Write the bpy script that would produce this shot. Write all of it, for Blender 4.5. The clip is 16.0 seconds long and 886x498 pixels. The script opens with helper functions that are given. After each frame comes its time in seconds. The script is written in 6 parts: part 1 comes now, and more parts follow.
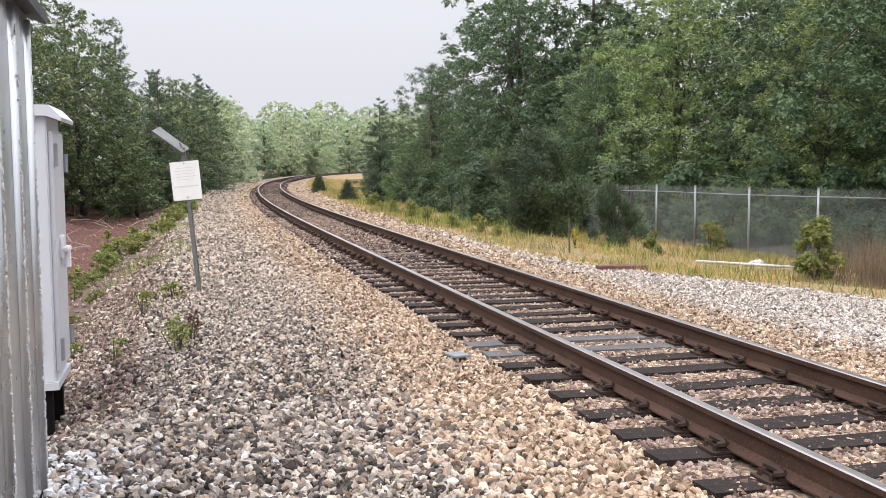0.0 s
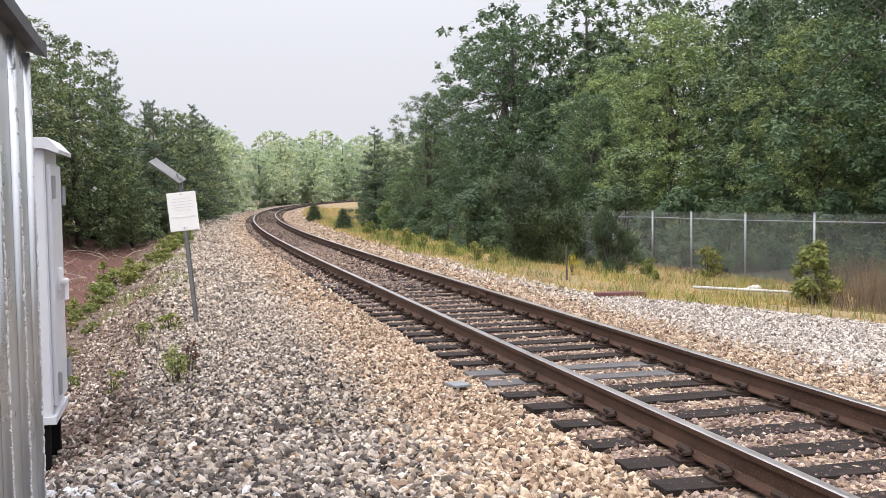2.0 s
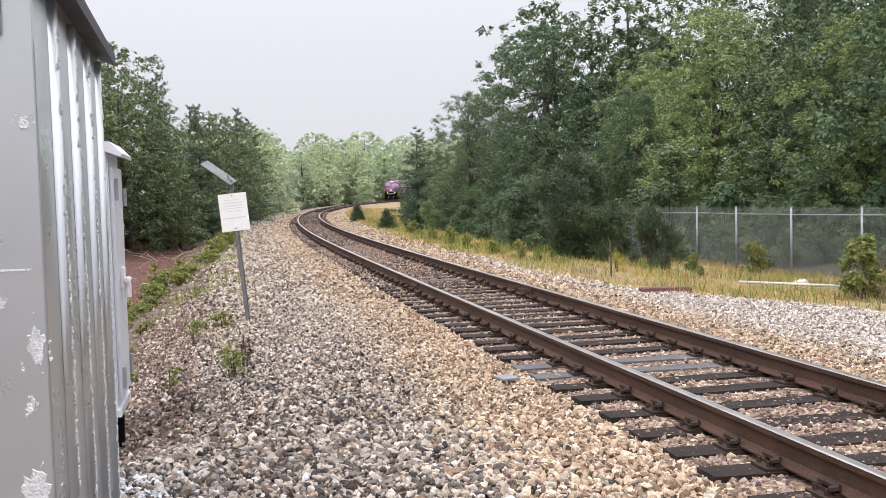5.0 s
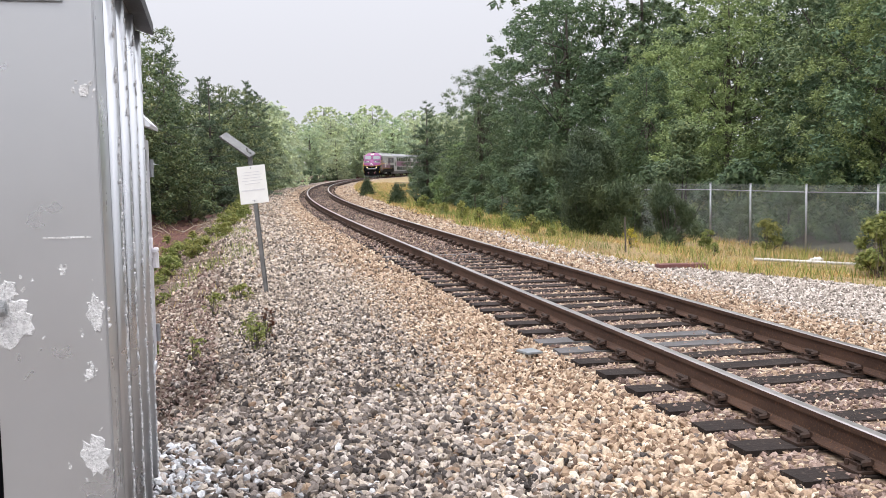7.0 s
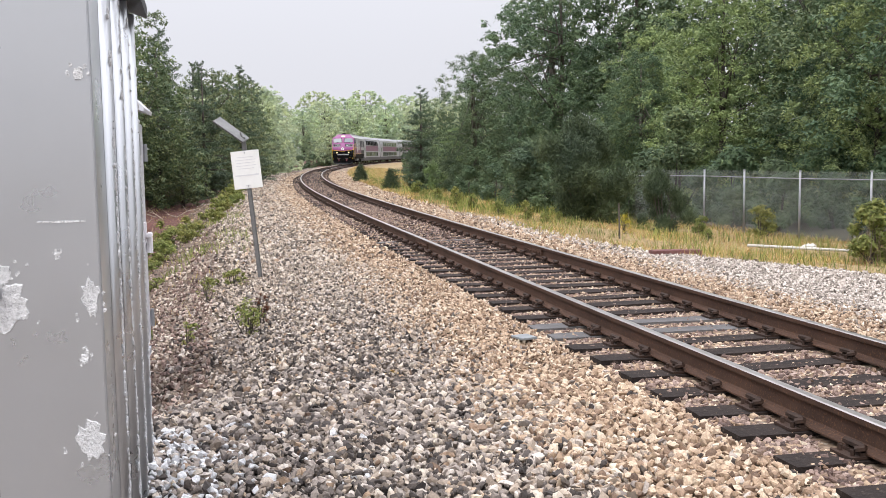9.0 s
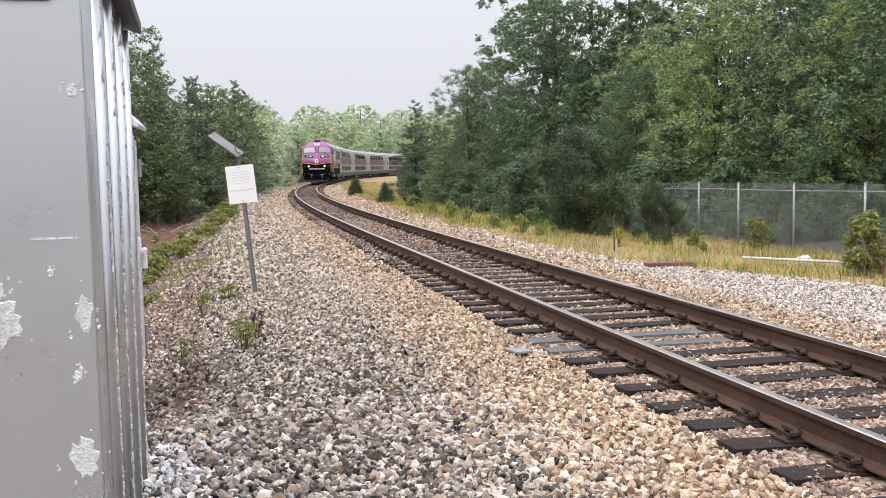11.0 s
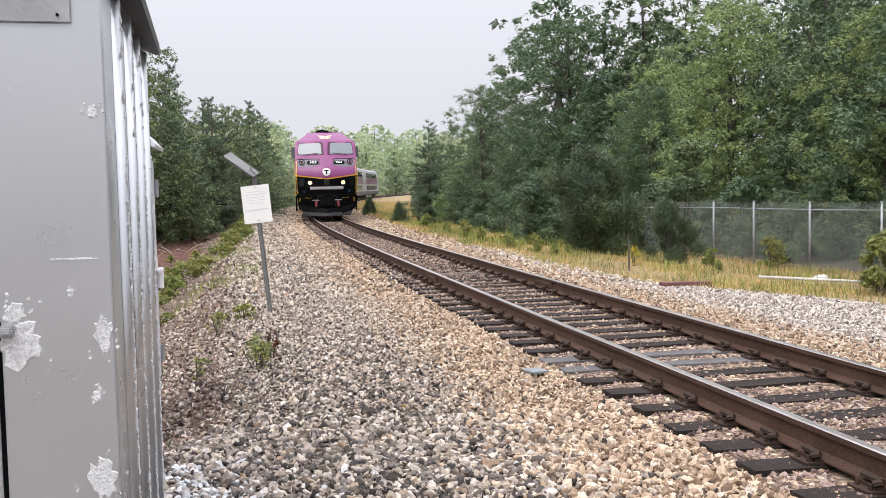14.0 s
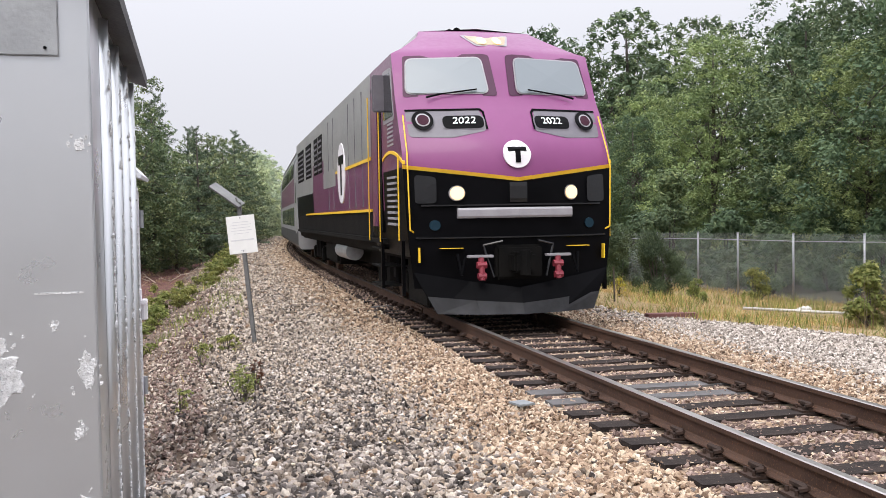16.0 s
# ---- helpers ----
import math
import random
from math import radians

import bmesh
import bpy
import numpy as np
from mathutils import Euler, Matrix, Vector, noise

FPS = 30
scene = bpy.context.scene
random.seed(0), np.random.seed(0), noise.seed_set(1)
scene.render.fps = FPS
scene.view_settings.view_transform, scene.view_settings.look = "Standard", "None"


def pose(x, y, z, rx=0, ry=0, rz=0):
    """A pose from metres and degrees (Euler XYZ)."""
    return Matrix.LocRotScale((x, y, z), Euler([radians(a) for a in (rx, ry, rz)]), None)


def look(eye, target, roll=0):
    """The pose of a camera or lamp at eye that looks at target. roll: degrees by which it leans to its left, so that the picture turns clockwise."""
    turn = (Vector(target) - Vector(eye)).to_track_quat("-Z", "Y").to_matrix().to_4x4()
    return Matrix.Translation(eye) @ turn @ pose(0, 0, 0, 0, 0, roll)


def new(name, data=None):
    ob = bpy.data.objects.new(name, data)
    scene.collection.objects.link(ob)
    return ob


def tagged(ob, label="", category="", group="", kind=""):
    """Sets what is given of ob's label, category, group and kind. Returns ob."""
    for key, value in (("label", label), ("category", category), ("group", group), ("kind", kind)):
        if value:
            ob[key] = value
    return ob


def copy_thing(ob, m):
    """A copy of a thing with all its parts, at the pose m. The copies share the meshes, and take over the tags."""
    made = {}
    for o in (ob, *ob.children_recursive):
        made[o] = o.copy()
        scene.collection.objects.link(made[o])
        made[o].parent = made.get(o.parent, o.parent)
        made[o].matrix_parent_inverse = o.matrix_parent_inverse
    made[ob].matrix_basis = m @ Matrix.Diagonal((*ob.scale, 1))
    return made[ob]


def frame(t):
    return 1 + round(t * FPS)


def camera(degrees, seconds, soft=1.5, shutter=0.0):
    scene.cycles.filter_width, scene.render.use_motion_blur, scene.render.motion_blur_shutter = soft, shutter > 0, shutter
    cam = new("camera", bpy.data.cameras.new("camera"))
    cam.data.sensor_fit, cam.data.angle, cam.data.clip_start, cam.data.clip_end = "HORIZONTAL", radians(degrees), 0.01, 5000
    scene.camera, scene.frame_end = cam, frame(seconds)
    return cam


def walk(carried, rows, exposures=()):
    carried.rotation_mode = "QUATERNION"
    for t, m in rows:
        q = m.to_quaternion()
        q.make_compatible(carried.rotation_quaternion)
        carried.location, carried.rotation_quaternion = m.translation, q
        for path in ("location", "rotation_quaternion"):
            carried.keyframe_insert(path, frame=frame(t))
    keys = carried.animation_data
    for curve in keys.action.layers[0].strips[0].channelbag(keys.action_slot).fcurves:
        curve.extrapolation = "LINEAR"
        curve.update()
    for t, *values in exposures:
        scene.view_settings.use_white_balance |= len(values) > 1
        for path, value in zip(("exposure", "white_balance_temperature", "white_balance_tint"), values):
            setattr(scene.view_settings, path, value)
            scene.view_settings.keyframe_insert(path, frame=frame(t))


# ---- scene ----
cam = camera(48.7, 16.0, soft=0.75)
PATH = [
    (0, (0.031, 0.091, 1.53), (0.023, 2.084, 1.359), -0.2),
    (0.5, (0.012, 0.082, 1.541), (0.026, 2.076, 1.385), -0.5),
    (1, (-0.022, 0.101, 1.539), (0.003, 2.095, 1.399), -0.7),
    (1.5, (-0.023, 0.122, 1.528), (-0.005, 2.118, 1.4), -0.7),
    (2, (-0.005, 0.122, 1.541), (-0.003, 2.119, 1.426), -0.7),
    (2.5, (-0.002, 0.128, 1.531), (-0.012, 2.125, 1.429), -0.7),
    (3, (-0.003, 0.104, 1.533), (-0.027, 2.101, 1.438), -0.9),
    (3.5, (-0.003, 0.086, 1.537), (-0.044, 2.083, 1.442), -1.1),
    (4, (0.011, 0.02, 1.534), (-0.054, 2.016, 1.43), -1.4),
    (6.5, (-0.207, -0.095, 1.517), (-0.304, 1.898, 1.376), -1.3),
    (7, (-0.219, -0.091, 1.515), (-0.317, 1.899, 1.35), -1.0),
    (7.5, (-0.222, -0.073, 1.509), (-0.318, 1.916, 1.326), -0.8),
    (8, (-0.227, -0.084, 1.51), (-0.318, 1.904, 1.315), -0.8),
    (10.5, (-0.231, -0.079, 1.515), (-0.309, 1.911, 1.333), -1.0),
    (11, (-0.228, -0.08, 1.516), (-0.303, 1.912, 1.349), -1.1),
    (11.5, (-0.226, -0.08, 1.516), (-0.302, 1.912, 1.36), -1.1),
    (12, (-0.226, -0.083, 1.516), (-0.31, 1.909, 1.366), -1.2),
    (12.5, (-0.234, -0.106, 1.523), (-0.325, 1.886, 1.376), -1.3),
    (13, (-0.224, -0.089, 1.522), (-0.323, 1.904, 1.379), -1.4),
    (13.5, (-0.233, -0.088, 1.513), (-0.336, 1.904, 1.376), -1.3),
    (14, (-0.244, -0.075, 1.518), (-0.346, 1.918, 1.391), -1.2),
    (14.5, (-0.258, -0.084, 1.525), (-0.356, 1.911, 1.409), -1.1),
    (15, (-0.252, -0.073, 1.521), (-0.343, 1.923, 1.42), -1.0),
    (15.5, (-0.248, -0.069, 1.52), (-0.332, 1.928, 1.435), -0.9),
    (16, (-0.259, -0.055, 1.535), (-0.329, 1.942, 1.468), -1.0),
]
walk(cam, [(t, look(eye, target, roll)) for t, eye, target, roll in PATH])

# ---- world, sun, exposure ----
world = bpy.data.worlds.new("overcast_world")
scene.world = world
world.use_nodes = True
wn, wl = world.node_tree.nodes, world.node_tree.links
wn.clear()
sky = wn.new("ShaderNodeTexSky")
sky.sky_type = "NISHITA"
sky.sun_disc = False
sky.sun_elevation, sky.sun_rotation = radians(53), radians(202)
sky.dust_density, sky.air_density = 6.0, 1.2
sky_bg = wn.new("ShaderNodeBackground")
sky_bg.inputs["Strength"].default_value = 0.08
cloud_bg = wn.new("ShaderNodeBackground")
cloud_bg.inputs["Color"].default_value = (0.69, 0.695, 0.755, 1)
cloud_bg.inputs["Strength"].default_value = 1.0
wmix = wn.new("ShaderNodeMixShader")
wmix.inputs[0].default_value = 0.92
wout = wn.new("ShaderNodeOutputWorld")
wl.new(sky.outputs[0], sky_bg.inputs["Color"])
wl.new(sky_bg.outputs[0], wmix.inputs[1])
wl.new(cloud_bg.outputs[0], wmix.inputs[2])
wl.new(wmix.outputs[0], wout.inputs["Surface"])
# an overcast dome: the zenith about three times as bright as the horizon
wtc = wn.new("ShaderNodeTexCoord")
wsep = wn.new("ShaderNodeSeparateXYZ")
wsq, wgain = wn.new("ShaderNodeMath"), wn.new("ShaderNodeMath")
wsq.operation, wgain.operation = "MULTIPLY", "MULTIPLY_ADD"
wgain.inputs[1].default_value, wgain.inputs[2].default_value = 3.5, 1.0
wl.new(wtc.outputs["Generated"], wsep.inputs[0])
wl.new(wsep.outputs["Z"], wsq.inputs[0])
wl.new(wsep.outputs["Z"], wsq.inputs[1])
wl.new(wsq.outputs[0], wgain.inputs[0])
wl.new(wgain.outputs[0], cloud_bg.inputs["Strength"])

sun = new("sun", bpy.data.lights.new("sun", "SUN"))
sun.data.energy, sun.data.angle, sun.data.color = 1.35, radians(30), (1.0, 0.96, 0.9)
sun.matrix_world = look((-9, -12, 32), (0, 10, 0))
scene.view_settings.exposure = 0.25


# ---- track line ----
# Heading of the line, degrees, against distance along it; s = 9 at the anchor.
HEAD_S = (-40, 10, 25, 41, 67, 115, 162, 190, 218, 310, 520)
HEAD_A = (-15.2, -15.2, -14.8, -13.5, -10.6, -5.6, -2.2, 1.2, 4.6, 14.0, 30.0)
LINE_S = np.arange(-40.0, 520.01, 0.5)
_head = np.radians(np.interp(LINE_S, HEAD_S, HEAD_A))
_dx, _dy = np.sin(_head) * 0.5, np.cos(_head) * 0.5
LINE_X = np.concatenate(([0], np.cumsum((_dx[1:] + _dx[:-1]) / 2)))
LINE_Y = np.concatenate(([0], np.cumsum((_dy[1:] + _dy[:-1]) / 2)))
LINE_X += 1.77 - np.interp(9.0, LINE_S, LINE_X)
LINE_Y += 8.77 - np.interp(9.0, LINE_S, LINE_Y)


def heading(s):
    return np.radians(np.interp(s, HEAD_S, HEAD_A))


def place(s, u, z=0.0):
    """The point s along the line, u to its right, at height z."""
    a = heading(s)
    return Vector((float(np.interp(s, LINE_S, LINE_X) + u * np.cos(a)), float(np.interp(s, LINE_S, LINE_Y) - u * np.sin(a)), z))


def line_pose(s, u=0.0, z=0.0):
    """A frame whose y runs along the line at s and whose x points to its right."""
    return Matrix.Translation(place(s, u, z)) @ Matrix.Rotation(-float(heading(s)), 4, "Z")


def along(x, y):
    """s and u of a point in the plan."""
    d = (LINE_X - x) ** 2 + (LINE_Y - y) ** 2
    i = int(np.argmin(d))
    a = _head[i]
    s = LINE_S[i] + (x - LINE_X[i]) * np.sin(a) + (y - LINE_Y[i]) * np.cos(a)
    return float(s), float((x - LINE_X[i]) * np.cos(a) - (y - LINE_Y[i]) * np.sin(a))


def smooth(a, b, v):
    t = np.clip((v - a) / (b - a), 0, 1)
    return t * t * (3 - 2 * t)


def ground_z(s, u):
    """Height of the ground: ballast bed, ditch and bank to the left, low verge to the right."""
    s, u = np.asarray(s, float), np.asarray(u, float)
    z = np.full(np.broadcast(s, u).shape, -0.235)
    z = np.where((np.abs(u) < 1.2), -0.222, z)
    edge = -9.0 + 5.3 * smooth(3.0, 9.0, s)
    far = smooth(16, 30, s)
    z = z - 0.95 * smooth(0, 3.2, edge - u) * (1 - 0.15 * far)
    z = z + 1.5 * smooth(3.6, 10.0, edge - u) * far + 0.3 * smooth(7, 30, edge - u)
    z = z - 0.3 * smooth(2.4, 8.0, u) - 0.1 * smooth(3, 5, u) * smooth(20, 30, s)
    z = z + 0.06 * smooth(1.6, 2.6, np.abs(u)) * np.sin(s * 0.7 + u) * 0.4
    return z


def ground_at(x, y):
    s, u = along(x, y)
    return float(ground_z(s, u))


# ---- materials ----
def material(name):
    m = bpy.data.materials.new(name)
    m.use_nodes = True
    m.node_tree.nodes.clear()
    out = m.node_tree.nodes.new("ShaderNodeOutputMaterial")
    b = m.node_tree.nodes.new("ShaderNodeBsdfPrincipled")
    m.node_tree.links.new(b.outputs[0], out.inputs["Surface"])
    return m, m.node_tree.nodes, m.node_tree.links, b, out


def ramp(nodes, links, fac, stops):
    r = nodes.new("ShaderNodeValToRGB")
    while len(r.color_ramp.elements) < len(stops):
        r.color_ramp.elements.new(0.5)
    for e, (p, c) in zip(r.color_ramp.elements, stops):
        e.position, e.color = p, (*c, 1)
    links.new(fac, r.inputs["Fac"])
    return r.outputs["Color"]


def noise_tex(nodes, links, scale, detail=5.0, rough=0.6, coords="Object"):
    tc = nodes.new("ShaderNodeTexCoord")
    n = nodes.new("ShaderNodeTexNoise")
    n.inputs["Scale"].default_value, n.inputs["Detail"].default_value, n.inputs["Roughness"].default_value = scale, detail, rough
    links.new(tc.outputs[coords], n.inputs["Vector"])
    return n


def blend(nodes, links, fac, a, b, mode="MIX"):
    m = nodes.new("ShaderNodeMix")
    m.data_type, m.blend_type = "RGBA", mode
    for sock, v in ((m.inputs[0], fac), (m.inputs[6], a), (m.inputs[7], b)):
        if isinstance(v, (int, float)):
            sock.default_value = v
        elif isinstance(v, tuple):
            sock.default_value = (*v, 1)
        else:
            links.new(v, sock)
    return m.outputs[2]


def bump(nodes, links, b, height, strength, distance=0.02):
    n = nodes.new("ShaderNodeBump")
    n.inputs["Strength"].default_value, n.inputs["Distance"].default_value = strength, distance
    links.new(height, n.inputs["Height"])
    links.new(n.outputs[0], b.inputs["Normal"])


def worn(name, c1, c2, rough=0.6, metal=0.0, scale=3.0, fine=40.0, bumps=0.2, c3=None, coat=0.0, gloss=0.5):
    """A two-tone surface with stains at one scale and grain at another."""
    m, n, l, b, _ = material(name)
    big = noise_tex(n, l, scale, 6, 0.65)
    small = noise_tex(n, l, fine, 4, 0.6)
    col = ramp(n, l, big.outputs["Fac"], [(0.35, c1), (0.68, c2)])
    if c3:
        spots = ramp(n, l, small.outputs["Fac"], [(0.55, (0, 0, 0)), (0.7, (1, 1, 1))])
        col = blend(n, l, spots, col, c3)
    l.new(col, b.inputs["Base Color"])
    rr = n.new("ShaderNodeMapRange")
    rr.inputs["To Min"].default_value, rr.inputs["To Max"].default_value = max(0.05, rough - 0.12), min(1, rough + 0.12)
    l.new(small.outputs["Fac"], rr.inputs["Value"])
    l.new(rr.outputs[0], b.inputs["Roughness"])
    b.inputs["Metallic"].default_value = metal
    b.inputs["Coat Weight"].default_value = coat
    b.inputs["Specular IOR Level"].default_value = gloss
    if bumps:
        bump(n, l, b, small.outputs["Fac"], bumps, 0.01)
    return m


def per_island(name, stops, rough=0.85, scale=60.0, bumps=0.4, by="island"):
    """Each loose piece takes its own colour; grain over it."""
    m, n, l, b, _ = material(name)
    if by == "island":
        src = n.new("ShaderNodeNewGeometry").outputs["Random Per Island"]
    else:
        src = n.new("ShaderNodeObjectInfo").outputs["Random"]
    col = ramp(n, l, src, stops)
    g = noise_tex(n, l, scale, 4, 0.65)
    grain = ramp(n, l, g.outputs["Fac"], [(0.3, (0.62, 0.62, 0.62)), (0.7, (1.15, 1.15, 1.15))])
    l.new(blend(n, l, 1.0, col, grain, "MULTIPLY"), b.inputs["Base Color"])
    b.inputs["Roughness"].default_value = rough
    if bumps:
        bump(n, l, b, g.outputs["Fac"], bumps, 0.01)
    return m


def leafy(name, stops, hue=0.018, translucent=0.42):
    """Leaves: every leaf its own green, every tree a little off, light through the blade."""
    m, n, l, b, out = material(name)
    isl = n.new("ShaderNodeNewGeometry").outputs["Random Per Island"]
    info = n.new("ShaderNodeObjectInfo").outputs["Random"]
    col = ramp(n, l, isl, stops)
    clump = noise_tex(n, l, 0.7, 3, 0.6)
    # clump tone: leaf colour varies, widened to stand in for bough light and shade
    tone = ramp(n, l, clump.outputs["Fac"], [(0.32, (0.68, 0.74, 0.78)), (0.68, (1.32, 1.26, 1.02))])
    col = blend(n, l, 1.0, col, tone, "MULTIPLY")
    hs = n.new("ShaderNodeHueSaturation")
    mr = n.new("ShaderNodeMapRange")
    mr.inputs["To Min"].default_value, mr.inputs["To Max"].default_value = 0.5 - hue, 0.5 + hue
    l.new(info, mr.inputs["Value"])
    l.new(mr.outputs[0], hs.inputs["Hue"])
    l.new(col, hs.inputs["Color"])
    l.new(hs.outputs[0], b.inputs["Base Color"])
    b.inputs["Roughness"].default_value = 0.6
    b.inputs["Specular IOR Level"].default_value = 0.22
    tr = n.new("ShaderNodeBsdfTranslucent")
    l.new(hs.outputs[0], tr.inputs["Color"])
    mx = n.new("ShaderNodeMixShader")
    mx.inputs[0].default_value = translucent
    l.new(b.outputs[0], mx.inputs[1])
    l.new(tr.outputs[0], mx.inputs[2])
    l.new(mx.outputs[0], out.inputs["Surface"])
    return m


def glowing(name, colour, strength):
    m, n, l, b, _ = material(name)
    b.inputs["Base Color"].default_value = (*colour, 1)
    b.inputs["Emission Color"].default_value = (*colour, 1)
    b.inputs["Emission Strength"].default_value = strength
    b.inputs["Roughness"].default_value = 0.2
    return m


def glassy(name, colour, rough=0.05, coat=1.0):
    m, n, l, b, _ = material(name)
    b.inputs["Base Color"].default_value = (*colour, 1)
    b.inputs["Roughness"].default_value = rough
    b.inputs["Specular IOR Level"].default_value = 0.9
    b.inputs["Coat Weight"].default_value = coat
    return m


TAN = [(0.0, (0.10, 0.062, 0.042)), (0.2, (0.27, 0.18, 0.12)), (0.55, (0.45, 0.325, 0.222)), (0.85, (0.57, 0.44, 0.32)), (1.0, (0.68, 0.59, 0.46))]
PALE = [(0.0, (0.12, 0.102, 0.086)), (0.25, (0.32, 0.275, 0.235)), (0.6, (0.52, 0.455, 0.40)), (1.0, (0.74, 0.675, 0.61))]
BEIGE = [(0.0, (0.085, 0.067, 0.052)), (0.25, (0.25, 0.198, 0.155)), (0.6, (0.435, 0.355, 0.28)), (1.0, (0.64, 0.56, 0.47))]
GREY = [(0.0, (0.028, 0.023, 0.021)), (0.28, (0.098, 0.081, 0.072)), (0.55, (0.25, 0.21, 0.182)), (0.82, (0.44, 0.378, 0.328)), (1.0, (0.70, 0.63, 0.565))]
BED = [(0.0, (0.06, 0.038, 0.032)), (0.3, (0.16, 0.105, 0.088)), (0.7, (0.28, 0.195, 0.16)), (1.0, (0.44, 0.34, 0.29))]
M_TAN = per_island("tan_ballast_stone", TAN)
M_GREY = per_island("grey_ballast_stone", GREY)
M_BED = per_island("brown_bed_stone", BED)
M_BEIGE = per_island("weathered_beige_stone", BEIGE)
M_PALE = per_island("pale_crushed_stone", PALE)
M_PAINTED = per_island("paint_splashed_stone", [(0.0, (0.45, 0.45, 0.46)), (0.5, (0.70, 0.70, 0.71)), (1.0, (0.85, 0.85, 0.85))], 0.6)
M_STEEL = worn("worn_rail_head", (0.36, 0.33, 0.31), (0.50, 0.47, 0.45), 0.32, 0.9, 2.0, 30)
M_RUST = worn("rusty_rail", (0.048, 0.026, 0.018), (0.09, 0.050, 0.034), 0.8, 0.0, 1.5, 60, 0.3, (0.15, 0.075, 0.04), 0.0, 0.3)
M_PLATE = worn("dark_rusted_fastening", (0.025, 0.015, 0.011), (0.06, 0.034, 0.024), 0.8, 0.0, 6, 60, 0.3, None, 0.0, 0.3)
M_TIE = worn("weathered_tie_wood", (0.010, 0.0075, 0.007), (0.034, 0.024, 0.020), 0.9, 0, 2.5, 28, 0.7, (0.065, 0.05, 0.043), 0.0, 0.25)
M_TIE_GREY = worn("silvered_tie_wood", (0.062, 0.058, 0.058), (0.12, 0.115, 0.115), 0.8, 0, 3.0, 30, 0.5)
M_SILVER = worn("aluminium_paint", (0.54, 0.555, 0.57), (0.60, 0.61, 0.625), 0.30, 0.78, 0.5, 3.0, 0.006)
M_SILVER2 = worn("aluminium_paint_cabinet", (0.60, 0.61, 0.66), (0.68, 0.69, 0.73), 0.42, 0.2, 1.4, 20, 0.06)
M_PEEL = worn("flaking_primer", (0.50, 0.50, 0.505), (0.78, 0.78, 0.785), 0.6, 0.1, 45, 120, 0.7, (0.36, 0.36, 0.37))
M_DARKROOF = worn("dark_roof_trim", (0.03, 0.03, 0.033), (0.06, 0.06, 0.065), 0.6, 0.2)
M_GALV = worn("galvanised_steel", (0.30, 0.31, 0.32), (0.42, 0.43, 0.44), 0.5, 0.6, 4, 50)
M_POST = worn("weathered_sign_post", (0.13, 0.13, 0.13), (0.22, 0.22, 0.215), 0.6, 0.4, 5, 60)
M_SIGN = worn("white_sign_face", (0.72, 0.72, 0.70), (0.80, 0.80, 0.78), 0.5, 0, 2, 30, 0.05)
M_INK = worn("sign_ink", (0.56, 0.56, 0.58), (0.66, 0.66, 0.67), 0.6)
M_BLACK = worn("black_paint", (0.0015, 0.0015, 0.002), (0.004, 0.004, 0.005), 0.4, 0, 1.5, 25, 0.03, None, 0.0, 0.05)
M_UNDER = worn("underframe_grime", (0.004, 0.004, 0.004), (0.011, 0.010, 0.009), 0.8, 0.0, 1.5, 20, 0.2, None, 0.0, 0.08)
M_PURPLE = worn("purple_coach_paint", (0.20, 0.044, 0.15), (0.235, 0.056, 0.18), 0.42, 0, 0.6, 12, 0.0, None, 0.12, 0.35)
# near the nose purple in hue, set darker for flanks and coach bands
M_PURPLE_D = worn("darker_side_purple", (0.13, 0.027, 0.088), (0.165, 0.038, 0.11), 0.4, 0, 0.8, 14, 0.03, None, 0.3)
M_PLUM = worn("dark_plum_paint", (0.055, 0.012, 0.04), (0.08, 0.018, 0.055), 0.45, 0, 0.8, 14, 0.0, None, 0.0, 0.3)
M_GLOSS = worn("glossy_black_paint", (0.003, 0.003, 0.004), (0.008, 0.008, 0.009), 0.22, 0, 2, 20, 0.0, None, 0.0, 0.5)
M_LOCOGREY = worn("silver_side_paint", (0.25, 0.25, 0.245), (0.33, 0.33, 0.32), 0.4, 0.2, 0.8, 14, 0.03)
M_RECESS = worn("grey_nose_recess", (0.12, 0.11, 0.13), (0.16, 0.15, 0.17), 0.5)
M_YELLOW = worn("yellow_stripe", (0.82, 0.50, 0.02), (0.90, 0.58, 0.04), 0.45, 0, 3, 30, 0.0)
M_FRAME = worn("window_frame_grey", (0.27, 0.26, 0.28), (0.34, 0.33, 0.35), 0.5, 0.1)
M_GLASS = glassy("windscreen_glass", (0.16, 0.19, 0.21), 0.38, 0.0)
M_DKGLASS = glassy("dark_window_glass", (0.015, 0.017, 0.02), 0.08, 0.1)
M_WHITE = worn("white_paint", (0.74, 0.72, 0.74), (0.82, 0.80, 0.82), 0.45, 0, 2, 20, 0.0)
M_PLOUGH = worn("grey_plough_paint", (0.035, 0.035, 0.038), (0.07, 0.07, 0.075), 0.55, 0.2, 2, 18, 0.1)
M_RED = worn("red_hose_coupling", (0.17, 0.016, 0.03), (0.24, 0.03, 0.045), 0.5)
M_BLUE = worn("blue_marker", (0.006, 0.022, 0.036), (0.010, 0.032, 0.05), 0.5, 0, 3, 40, 0.0, None, 0.0, 0.15)
M_HEAD = glowing("headlamp_glow", (1.0, 0.66, 0.29), 1.45)
M_TOPLAMP = glowing("top_lamp_glow", (1.0, 0.70, 0.33), 1.5)
M_LAMPBOX = worn("cream_lamp_reflector", (0.36, 0.27, 0.17), (0.46, 0.36, 0.24), 0.4, 0.2)
